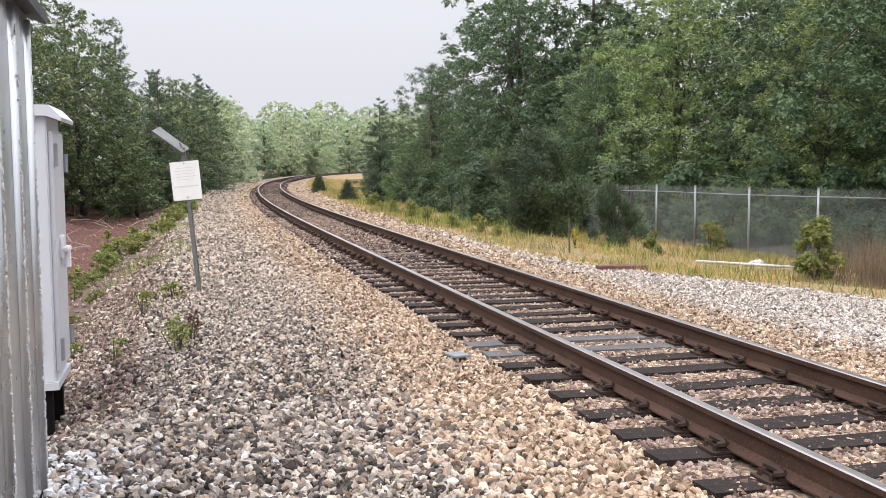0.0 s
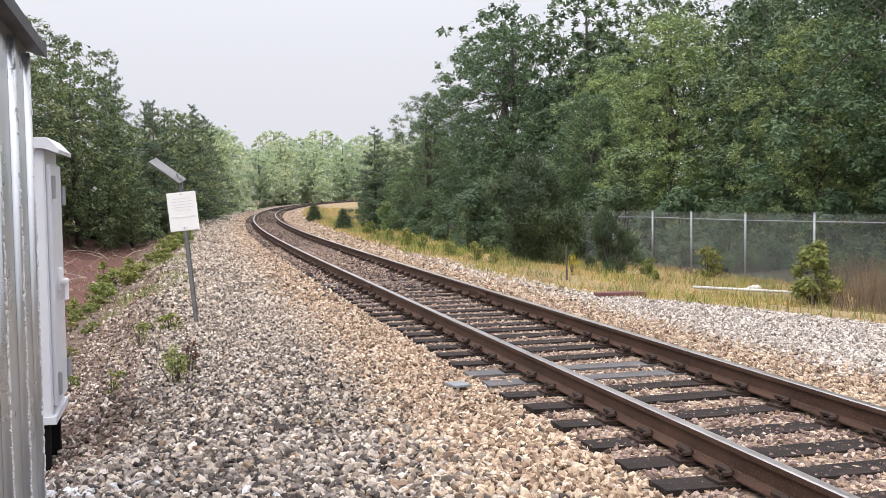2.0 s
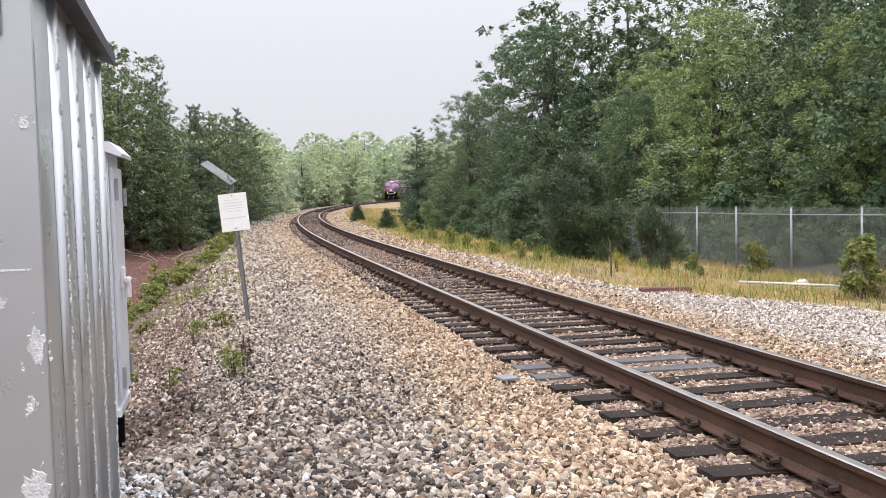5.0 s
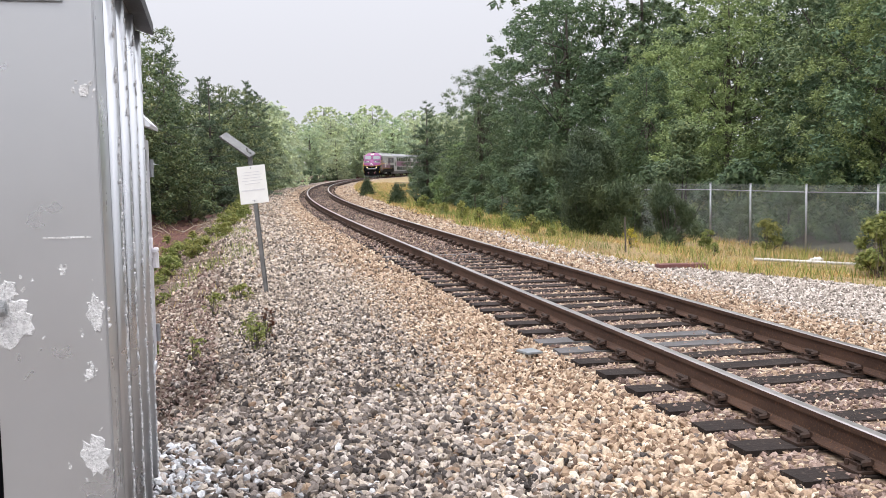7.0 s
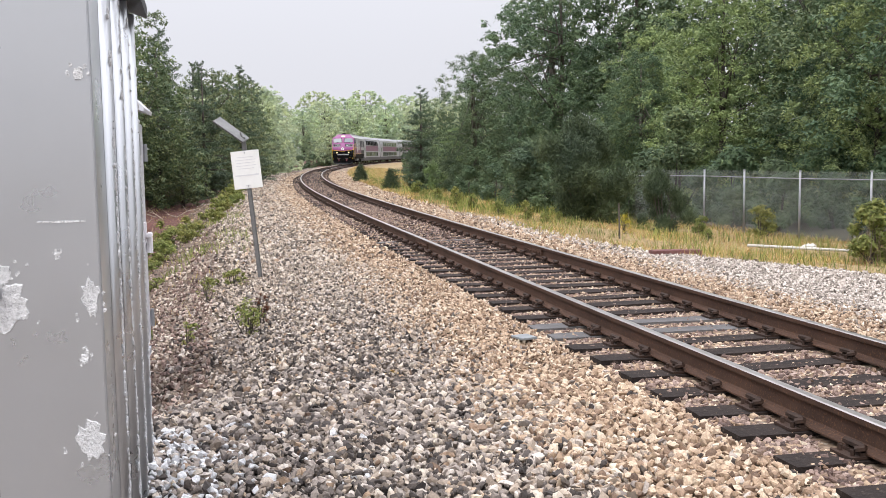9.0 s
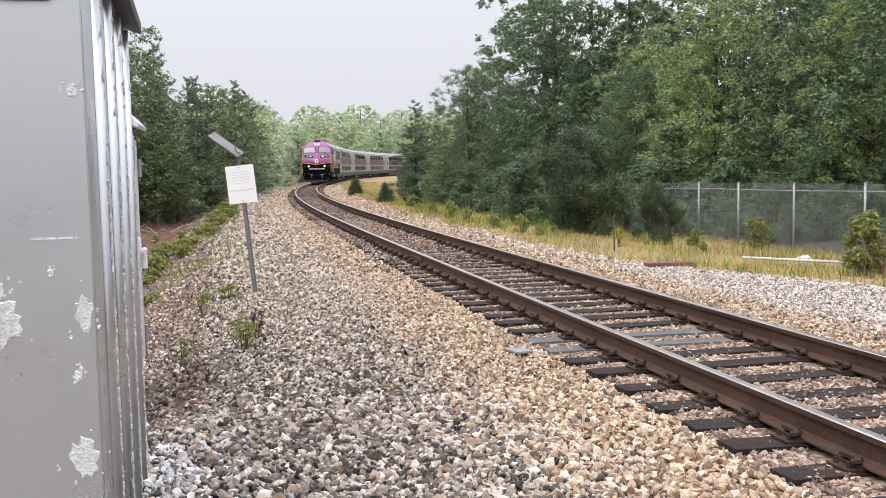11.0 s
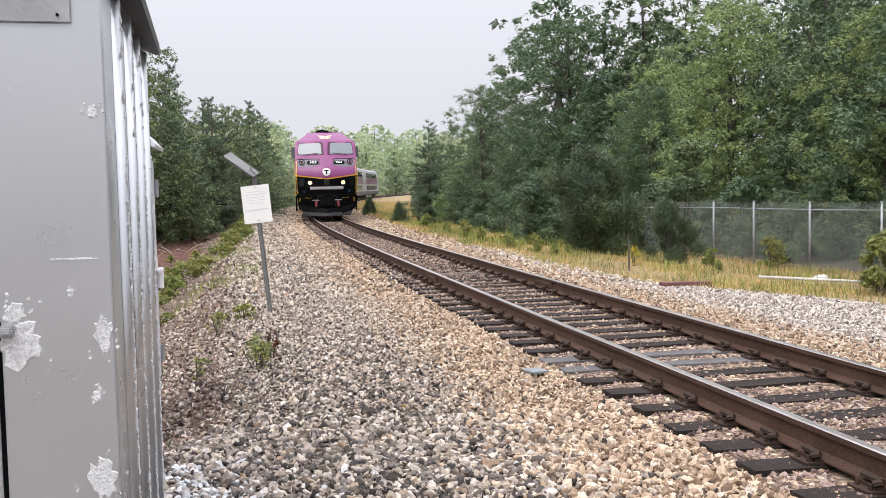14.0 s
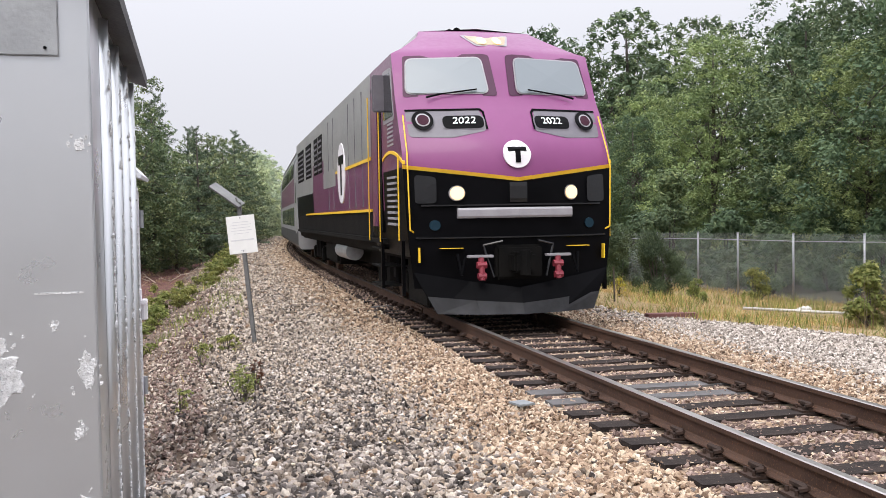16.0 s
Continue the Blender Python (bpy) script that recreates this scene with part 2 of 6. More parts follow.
M_NUMB = glowing("number_lamp", (0.85, 0.9, 0.88), 0.35)
M_MARK = worn("marker_lens", (0.03, 0.008, 0.016), (0.05, 0.012, 0.025), 0.5, 0, 3, 40, 0.0, None, 0.0, 0.1)
M_COACH = worn("coach_grey_paint", (0.26, 0.26, 0.27), (0.34, 0.34, 0.345), 0.45, 0.15, 0.6, 12, 0.03)
M_COACHROOF = worn("coach_roof", (0.30, 0.30, 0.32), (0.38, 0.38, 0.40), 0.5, 0.1)
M_BARK = worn("bark", (0.055, 0.045, 0.038), (0.11, 0.095, 0.08), 0.9, 0, 4, 25, 0.7)
M_LEAF = leafy("broad_leaves", [(0.0, (0.068, 0.108, 0.064)), (0.5, (0.102, 0.152, 0.088)), (0.85, (0.145, 0.198, 0.112)), (1.0, (0.192, 0.243, 0.142))], translucent=0.2)
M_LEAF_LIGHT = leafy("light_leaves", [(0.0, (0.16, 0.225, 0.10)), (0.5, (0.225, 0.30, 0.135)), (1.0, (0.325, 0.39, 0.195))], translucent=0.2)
M_LEAF_WOOD = leafy("wood_edge_leaves", [(0.0, (0.088, 0.123, 0.066)), (0.5, (0.141, 0.18, 0.097)), (0.85, (0.202, 0.242, 0.123)), (1.0, (0.282, 0.299, 0.158))], translucent=0.2)
# distance haze is put into the base colour of these leaves
M_LEAF_HAZED = leafy("hazed_far_leaves", [(0.0, (0.42, 0.49, 0.35)), (0.5, (0.48, 0.55, 0.40)), (1.0, (0.54, 0.60, 0.45))])
M_PINE = leafy("pine_needles", [(0.0, (0.07, 0.105, 0.078)), (0.5, (0.105, 0.15, 0.10)), (1.0, (0.15, 0.19, 0.125))], 0.015, 0.15)
M_JUNIPER = leafy("juniper_sprays", [(0.0, (0.04, 0.06, 0.034)), (0.6, (0.07, 0.10, 0.055)), (1.0, (0.12, 0.155, 0.085))], 0.01, 0.15)
M_WEED = leafy("weed_leaves", [(0.0, (0.11, 0.135, 0.04)), (0.5, (0.24, 0.265, 0.08)), (1.0, (0.42, 0.42, 0.16))])
M_YELLOWLEAF = leafy("yellow_leaves", [(0.0, (0.30, 0.30, 0.04)), (1.0, (0.55, 0.50, 0.08))])
M_DRYGRASS = leafy("dry_grass", [(0.0, (0.26, 0.15, 0.06)), (0.3, (0.44, 0.30, 0.13)), (0.6, (0.56, 0.42, 0.21)), (0.85, (0.66, 0.54, 0.32)), (1.0, (0.26, 0.27, 0.10))], 0.01, 0.25)
M_REDWEED = leafy("dried_red_weed", [(0.0, (0.08, 0.035, 0.02)), (1.0, (0.18, 0.08, 0.045))])
M_BRUSH = leafy("brown_brush", [(0.0, (0.16, 0.10, 0.08)), (1.0, (0.34, 0.24, 0.19))])
M_TWIG = worn("brown_twigs", (0.10, 0.075, 0.065), (0.19, 0.15, 0.13), 0.9, 0, 5, 40, 0.4)
M_STICK = worn("bleached_branch", (0.30, 0.24, 0.19), (0.45, 0.38, 0.31), 0.85, 0, 5, 40, 0.4)
M_SLATE = worn("grey_slab", (0.17, 0.185, 0.195), (0.23, 0.245, 0.25), 0.7, 0, 5, 40, 0.2)
M_MESH = worn("fence_wire", (0.16, 0.17, 0.17), (0.24, 0.25, 0.25), 0.5, 0.5)
M_REDTIE = worn("red_timber", (0.12, 0.05, 0.045), (0.20, 0.09, 0.08), 0.85, 0, 4, 30, 0.5)
M_PIPE = worn("white_pipe", (0.50, 0.48, 0.44), (0.62, 0.60, 0.56), 0.5, 0, 4, 30, 0.05)


def ground_material():
    m, n, l, b, _ = material("ground_mixed")
    def weight(name):
        a = n.new("ShaderNodeAttribute")
        a.attribute_name = name
        return a.outputs["Fac"]
    wob = noise_tex(n, l, 2.2, 6, 0.7)
    def masked(name):
        add = n.new("ShaderNodeMath")
        add.operation = "ADD"
        sub = n.new("ShaderNodeMath")
        sub.operation, sub.inputs[1].default_value = "SUBTRACT", 0.5
        l.new(wob.outputs["Fac"], sub.inputs[0])
        l.new(weight(name), add.inputs[0])
        l.new(sub.outputs[0], add.inputs[1])
        mr = n.new("ShaderNodeMapRange")
        mr.inputs["From Min"].default_value, mr.inputs["From Max"].default_value = 0.35, 0.65
        l.new(add.outputs[0], mr.inputs["Value"])
        return mr.outputs[0]
    tc = n.new("ShaderNodeTexCoord")
    vor = n.new("ShaderNodeTexVoronoi")
    vor.inputs["Scale"].default_value = 17.0
    l.new(tc.outputs["Object"], vor.inputs["Vector"])
    sep = n.new("ShaderNodeSeparateColor")
    l.new(vor.outputs["Color"], sep.inputs[0])
    tan = ramp(n, l, sep.outputs[0], TAN)
    grey = ramp(n, l, sep.outputs[0], GREY)
    col = blend(n, l, masked("w_grey"), tan, grey)
    # shade between the drawn stones is multiplied into the ground colour
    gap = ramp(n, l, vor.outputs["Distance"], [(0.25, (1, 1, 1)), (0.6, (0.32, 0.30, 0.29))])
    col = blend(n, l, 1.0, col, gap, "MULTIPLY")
    fine = noise_tex(n, l, 9.0, 8, 0.75)
    dirt = ramp(n, l, fine.outputs["Fac"], [(0.3, (0.042, 0.028, 0.019)), (0.52, (0.105, 0.07, 0.047)), (0.75, (0.22, 0.165, 0.12))])
    red = ramp(n, l, fine.outputs["Fac"], [(0.32, (0.028, 0.011, 0.009)), (0.5, (0.10, 0.036, 0.027)), (0.66, (0.17, 0.07, 0.052)), (0.8, (0.26, 0.14, 0.11))])
    pale = ramp(n, l, sep.outputs[0], PALE)
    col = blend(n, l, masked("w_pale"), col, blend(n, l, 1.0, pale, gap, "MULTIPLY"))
    grass = ramp(n, l, fine.outputs["Fac"], [(0.3, (0.12, 0.09, 0.04)), (0.5, (0.26, 0.185, 0.085)), (0.75, (0.42, 0.33, 0.18))])
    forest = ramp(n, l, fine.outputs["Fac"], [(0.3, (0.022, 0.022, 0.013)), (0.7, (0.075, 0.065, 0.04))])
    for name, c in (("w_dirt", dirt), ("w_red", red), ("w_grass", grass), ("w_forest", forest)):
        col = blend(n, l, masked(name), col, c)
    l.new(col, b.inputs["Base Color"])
    b.inputs["Roughness"].default_value = 0.92
    bump(n, l, b, vor.outputs["Distance"], 0.6, 0.03)
    n_b = b.inputs["Normal"].links[0].from_node
    n_b.invert = True
    return m


M_GROUND = ground_material()


# ---- mesh helpers ----
def mesh_object(name, verts, faces, mats, parent=None, label="", smooth_faces=False, index=None):
    me = bpy.data.meshes.new(name)
    me.from_pydata([tuple(v) for v in verts], [], [tuple(f) for f in faces])
    for m in mats if isinstance(mats, (list, tuple)) else (mats,):
        me.materials.append(m)
    if index is not None:
        me.polygons.foreach_set("material_index", np.asarray(index, np.int32))
    if smooth_faces:
        me.polygons.foreach_set("use_smooth", np.ones(len(me.polygons), bool))
    me.update()
    ob = new(name, me)
    if parent is not None:
        ob.parent = parent
    return tagged(ob, label)


def part(name, bm, mat, parent, label="", smooth_faces=False):
    me = bpy.data.meshes.new(name)
    bmesh.ops.recalc_face_normals(bm, faces=bm.faces)
    bm.to_mesh(me)
    bm.free()
    for m in mat if isinstance(mat, (list, tuple)) else (mat,):
        me.materials.append(m)
    if smooth_faces:
        me.polygons.foreach_set("use_smooth", np.ones(len(me.polygons), bool))
    ob = new(name, me)
    if parent is not None:
        ob.parent = parent
    return tagged(ob, label)


def add_box(bm, x0, x1, y0, y1, z0, z1, bevel=0.0):
    r = bmesh.ops.create_cube(bm, size=1)
    bmesh.ops.transform(bm, verts=r["verts"], matrix=Matrix.Translation(((x0 + x1) / 2, (y0 + y1) / 2, (z0 + z1) / 2)) @ Matrix.Diagonal((x1 - x0, y1 - y0, z1 - z0, 1)))
    if bevel:
        es = {e for v in r["verts"] for e in v.link_edges}
        bmesh.ops.bevel(bm, geom=list(es), offset=bevel, segments=2, affect="EDGES")
    return bm


def boxes(*dims, bevel=0.0):
    bm = bmesh.new()
    for d in dims:
        add_box(bm, *d, bevel=bevel)
    return bm


def add_rod(bm, a, b, r, n=8, r2=None):
    a, b = Vector(a), Vector(b)
    d = b - a
    res = bmesh.ops.create_cone(bm, cap_ends=True, segments=n, radius1=r, radius2=r if r2 is None else r2, depth=d.length)
    m = Matrix.Translation((a + b) / 2) @ d.to_track_quat("Z", "Y").to_matrix().to_4x4()
    bmesh.ops.transform(bm, verts=res["verts"], matrix=m)
    return bm


def rods(*items, n=8):
    bm = bmesh.new()
    for a, b, r in items:
        add_rod(bm, a, b, r, n)
    return bm


def empty(name, m, label, category, group="", kind=""):
    ob = new(name)
    ob.empty_display_size = 0.3
    ob.matrix_world = m
    return tagged(ob, label, category, group, kind)


# ---- ground ----
def build_ground():
    ss = np.concatenate(([-900, -400, -150, -60, -20], np.arange(-6, 34, 0.3), np.arange(34, 120, 1.0), np.arange(120, 300, 3.0), (320, 360, 420, 480, 520)))
    us = np.concatenate((-np.array([260, 150, 90, 60, 40, 28, 22, 18, 15]), np.arange(-13, 13.01, 0.25), np.array([15, 18, 22, 28, 40, 60, 90, 150, 260])))
    S, U = np.meshgrid(ss, us, indexing="ij")
    A = heading(np.clip(S, -40, 520))
    X = np.interp(np.clip(S, -40, 520), LINE_S, LINE_X) + U * np.cos(A)
    Y = np.interp(np.clip(S, -40, 520), LINE_S, LINE_Y) - U * np.sin(A)
    low = np.minimum(S + 40, 0)
    X, Y = X + low * np.sin(A), Y + low * np.cos(A)
    # the far end fans out straight on
    end = S >= 520
    X, Y = np.where(end, X + 900 * np.sin(A), X), np.where(end, Y + 900 * np.cos(A), Y)
    Z = ground_z(S, U)
    rng = np.random.default_rng(5)
    Z = Z + rng.normal(0, 0.012, Z.shape) * (np.abs(U) < 13) * (np.abs(U) > 1.3)
    Z = Z - 0.018 * (np.abs(U) > 1.3) * (np.abs(U) < 13) * (S < 40)
    rough = smooth(3.5, 8, np.abs(U))
    Z = Z + rough * 0.10 * np.sin(S * 0.9 + 1.7 * np.sin(U * 0.8)) * np.cos(U * 1.1 + 0.6 * S)
    ns, nu = S.shape
    idx = np.arange(ns * nu).reshape(ns, nu)
    faces = np.stack((idx[:-1, :-1], idx[:-1, 1:], idx[1:, 1:], idx[1:, :-1]), -1).reshape(-1, 4)
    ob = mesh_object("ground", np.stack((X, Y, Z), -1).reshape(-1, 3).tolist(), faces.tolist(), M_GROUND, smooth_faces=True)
    tagged(ob, "railway ground of tan and grey crushed stone, dry grass and red soil", "ground", kind="structure")
    edge = -9.0 + 5.3 * smooth(3.0, 9.0, S)
    verge = 2.5 + 3.6 * (1 - smooth(11.0, 17.5, S)) + 0.5 * smooth(26, 60, S)
    w = {
        "w_grey": smooth(0.5, 1.7, -1.35 - U) * (1 - smooth(10, 34, S) * 0.45) + smooth(0.8, 2.2, U - 2.0) * (1 - smooth(14, 22, S)),
        "w_pale": smooth(1.9, 2.7, U) * (1 - smooth(20, 34, S)),
        "w_dirt": smooth(0.0, 1.0, edge - U),
        "w_red": smooth(1.5, 3.0, edge - U) * smooth(9, 14, S),
        "w_grass": smooth(-0.3, 0.5, U - verge),
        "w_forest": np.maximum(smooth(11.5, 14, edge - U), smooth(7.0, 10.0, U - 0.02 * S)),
    }
    for name, v in w.items():
        at = ob.data.attributes.new(name, "FLOAT", "POINT")
        at.data.foreach_set("value", np.clip(v, 0, 1).astype(np.float32).ravel())
    return ob


build_ground()


# ---- track ----
RAIL = [(-0.076, -0.181), (0.076, -0.181), (0.076, -0.170), (0.022, -0.158), (0.009, -0.145), (0.009, -0.050), (0.034, -0.040), (0.037, -0.006), (0.026, 0.0), (-0.026, 0.0), (-0.037, -0.006), (-0.034, -0.040), (-0.009, -0.050), (-0.009, -0.145), (-0.022, -0.158), (-0.076, -0.170)]
TIE_S = [5.70, 6.24, 6.74, 7.29, 7.88, 8.48, 9.02, 9.56, 10.05, 10.62, 11.2]


def build_track():
    track = empty("railway_track", Matrix.Identity(4), "single railway track curving through woods, rusty rails on dark timber ties", "railway track", kind="structure")
    ss = np.concatenate((np.arange(-15, 60, 0.5), np.arange(60, 250, 1.5), np.arange(250, 505, 5.0)))
    n = len(RAIL)
    for side in (-1, 1):
        verts, faces, index = [], [], []
        for i, s in enumerate(ss):
            for x, z in RAIL:
                verts.append(place(s, side * 0.7535 + x, z))
        for i in range(len(ss) - 1):
            for k in range(n):
                a, b = i * n + k, i * n + (k + 1) % n
                faces.append((a, b, b + n, a + n))
                index.append(1 if k in (7, 8, 9) else 0)
        mesh_object("rail", verts, faces, [M_RUST, M_STEEL], track, "rust-brown steel rail with a worn bright head", index=index)
    rng = random.Random(4)
    s, spots = 2.9, []
    while s < 5.4:
        spots.append(s)
        s += 0.55
    spots += TIE_S
    s = 11.75
    while s < 500:
        spots.append(s)
        s += 0.55 + rng.uniform(-0.04, 0.04)
    # the line behind the stand
    spots += [2.35 - 0.55 * k for k in range(30)]
    metas = []
    for k in range(4):
        bm = bmesh.new()
        add_box(bm, -1.3, 1.3, -0.115, 0.115, -0.17, 0)
        bmesh.ops.subdivide_edges(bm, edges=[e for e in bm.edges if abs(e.verts[0].co.x - e.verts[1].co.x) > 1], cuts=5)
        for v in bm.verts:
            v.co += Vector((rng.uniform(-0.02, 0.02), rng.uniform(-0.009, 0.009), rng.uniform(-0.007, 0.003)))
        me = bpy.data.meshes.new("tie")
        bm.to_mesh(me)
        bm.free()
        me.materials.append(M_TIE_GREY if k == 3 else M_TIE)
        metas.append(me)
    bm = boxes((-0.19, 0.19, -0.095, 0.095, 0, 0.016), (-0.125, -0.085, -0.085, 0.085, 0.016, 0.034), (0.085, 0.125, -0.085, 0.085, 0.016, 0.034))
    for x in (-0.155, -0.1, 0.1, 0.155):
        for y in (-0.055, 0.055):
            add_rod(bm, (x, y, 0.016), (x, y, 0.05), 0.013, 6)
    for x in (-0.1, 0.1):
        add_rod(bm, (x, -0.085, 0.062), (x, 0.085, 0.062), 0.021, 6)
        add_rod(bm, (x, 0.07, 0.062), (x * 0.6, 0.0, 0.05), 0.02, 6)
        add_rod(bm, (x * 1.45, -0.06, 0.05), (x, -0.085, 0.062), 0.02, 6)
    plate = bpy.data.meshes.new("tie_plate")
    bm.to_mesh(plate)
    bm.free()
    plate.materials.append(M_PLATE)
    far_v, far_f = [], []
    for i, s in enumerate(spots):
        m = line_pose(s, rng.uniform(-0.03, 0.03), -0.196 + rng.uniform(-0.008, 0.004)) @ Matrix.Rotation(rng.uniform(-0.015, 0.015), 4, "Z")
        if i < 230:
            kind = 3 if i in (12, 13, 31) else rng.randrange(3)
            tie = new("tie", metas[kind])
            tie.parent = track
            tie.matrix_basis = m
            if kind == 3:
                tagged(tie, "silver-grey weathered timber tie")
            if i < 110:
                for side in (-1, 1):
                    p = new("tie_plate", plate)
                    p.parent = tie
                    p.matrix_basis = Matrix.Translation((side * 0.7535, 0, 0.0005))
        else:
            o = len(far_v)
            for x in (-1.3, 1.3):
                for y in (-0.115, 0.115):
                    for z in (-0.1, 0):
                        far_v.append(m @ Vector((x, y, z)))
            far_f += [(o + 1, o + 3, o + 7, o + 5), (o, o + 1, o + 5, o + 4), (o + 2, o + 6, o + 7, o + 3), (o, o + 2, o + 3, o + 1), (o + 4, o + 5, o + 7, o + 6)]
    far = mesh_object("far_ties", far_v, far_f, M_TIE, track, "dark timber ties further along the curve")
    far["kind"] = "stuff"
    for s, side in ((18.1, -1), (16.3, 1)):
        bm = boxes((0.014, 0.034, -0.45, 0.45, -0.145, -0.052), (-0.034, -0.014, -0.45, 0.45, -0.145, -0.052))
        for y in (-0.36, -0.22, -0.08, 0.08, 0.22, 0.36):
            add_rod(bm, (-0.06, y, -0.1), (0.06, y, -0.1), 0.016, 6)
        j = part("joint_bar", bm, M_RUST, track, "bolted rusty joint bar")
        j.matrix_basis = line_pose(s, side * 0.7535)
    return track


build_track()


# ---- ballast stones ----
def stone_shapes(n, coarse, rng):
    phi = (1 + 5 ** 0.5) / 2
    if coarse:
        v = np.array([(1, 0, 0), (-1, 0, 0), (0, 1, 0), (0, -1, 0), (0, 0, 1), (0, 0, -1)], float)
        f = [(0, 2, 4), (2, 1, 4), (1, 3, 4), (3, 0, 4), (2, 0, 5), (1, 2, 5), (3, 1, 5), (0, 3, 5)]
    else:
        v = np.array([(-1, phi, 0), (1, phi, 0), (-1, -phi, 0), (1, -phi, 0), (0, -1, phi), (0, 1, phi), (0, -1, -phi), (0, 1, -phi), (phi, 0, -1), (phi, 0, 1), (-phi, 0, -1), (-phi, 0, 1)]) / 1.9
        f = [(0, 11, 5), (0, 5, 1), (0, 1, 7), (0, 7, 10), (0, 10, 11), (1, 5, 9), (5, 11, 4), (11, 10, 2), (10, 7, 6), (7, 1, 8), (3, 9, 4), (3, 4, 2), (3, 2, 6), (3, 6, 8), (3, 8, 9), (4, 9, 5), (2, 4, 11), (6, 2, 10), (8, 6, 7), (9, 8, 1)]
    out = []
    for _ in range(n):
        w = v * rng.uniform(0.6, 1.35, (len(v), 1)) * rng.uniform((0.85, 0.60, 0.45), (1.30, 1.05, 0.90))
        out.append(w)
    return out, np.array(f)


def scatter_stones(name, pts, sizes, greys, coarse, seed, label):
    rng = np.random.default_rng(seed)
    shapes, f = stone_shapes(24, coarse, rng)
    n, nv = len(pts), len(shapes[0])
    base = np.array(shapes)[rng.integers(0, 24, n)]
    q = rng.normal(size=(n, 4))
    q[:, 1:3] *= 0.6
    q /= np.linalg.norm(q, axis=1, keepdims=True)
    w, x, y, z = q.T
    R = np.stack((np.stack((1 - 2 * (y * y + z * z), 2 * (x * y - w * z), 2 * (x * z + w * y)), -1), np.stack((2 * (x * y + w * z), 1 - 2 * (x * x + z * z), 2 * (y * z - w * x)), -1), np.stack((2 * (x * z - w * y), 2 * (y * z + w * x), 1 - 2 * (x * x + y * y)), -1)), 1)
    V = np.einsum("nij,nkj->nki", R, base * sizes[:, None, None]) + pts[:, None, :]
    F = (f[None] + (np.arange(n) * nv)[:, None, None]).reshape(-1, 3)
    me = bpy.data.meshes.new(name)
    me.vertices.add(n * nv)
    me.vertices.foreach_set("co", V.astype(np.float32).ravel())
    me.loops.add(len(F) * 3)
    me.loops.foreach_set("vertex_index", F.astype(np.int32).ravel())
    me.polygons.add(len(F))
    me.polygons.foreach_set("loop_start", np.arange(0, len(F) * 3, 3, dtype=np.int32))
    me.materials.append(M_TAN)
    me.materials.append(M_GREY)
    me.materials.append(M_PAINTED)
    me.materials.append(M_BED)
    me.materials.append(M_PALE)
    me.materials.append(M_BEIGE)
    me.polygons.foreach_set("material_index", np.repeat(greys.astype(np.int32), len(f)))
    me.polygons.foreach_set("use_smooth", np.zeros(len(F), bool))
    me.update(calc_edges=True)
    return tagged(new(name, me), label, "gravel", kind="stuff")


def plan_points(s, u, dz):
    a = heading(s)
    x = np.interp(s, LINE_S, LINE_X) + u * np.cos(a)
    y = np.interp(s, LINE_S, LINE_Y) - u * np.sin(a)
    return np.stack((x, y, ground_z(s, u) + dz), -1)


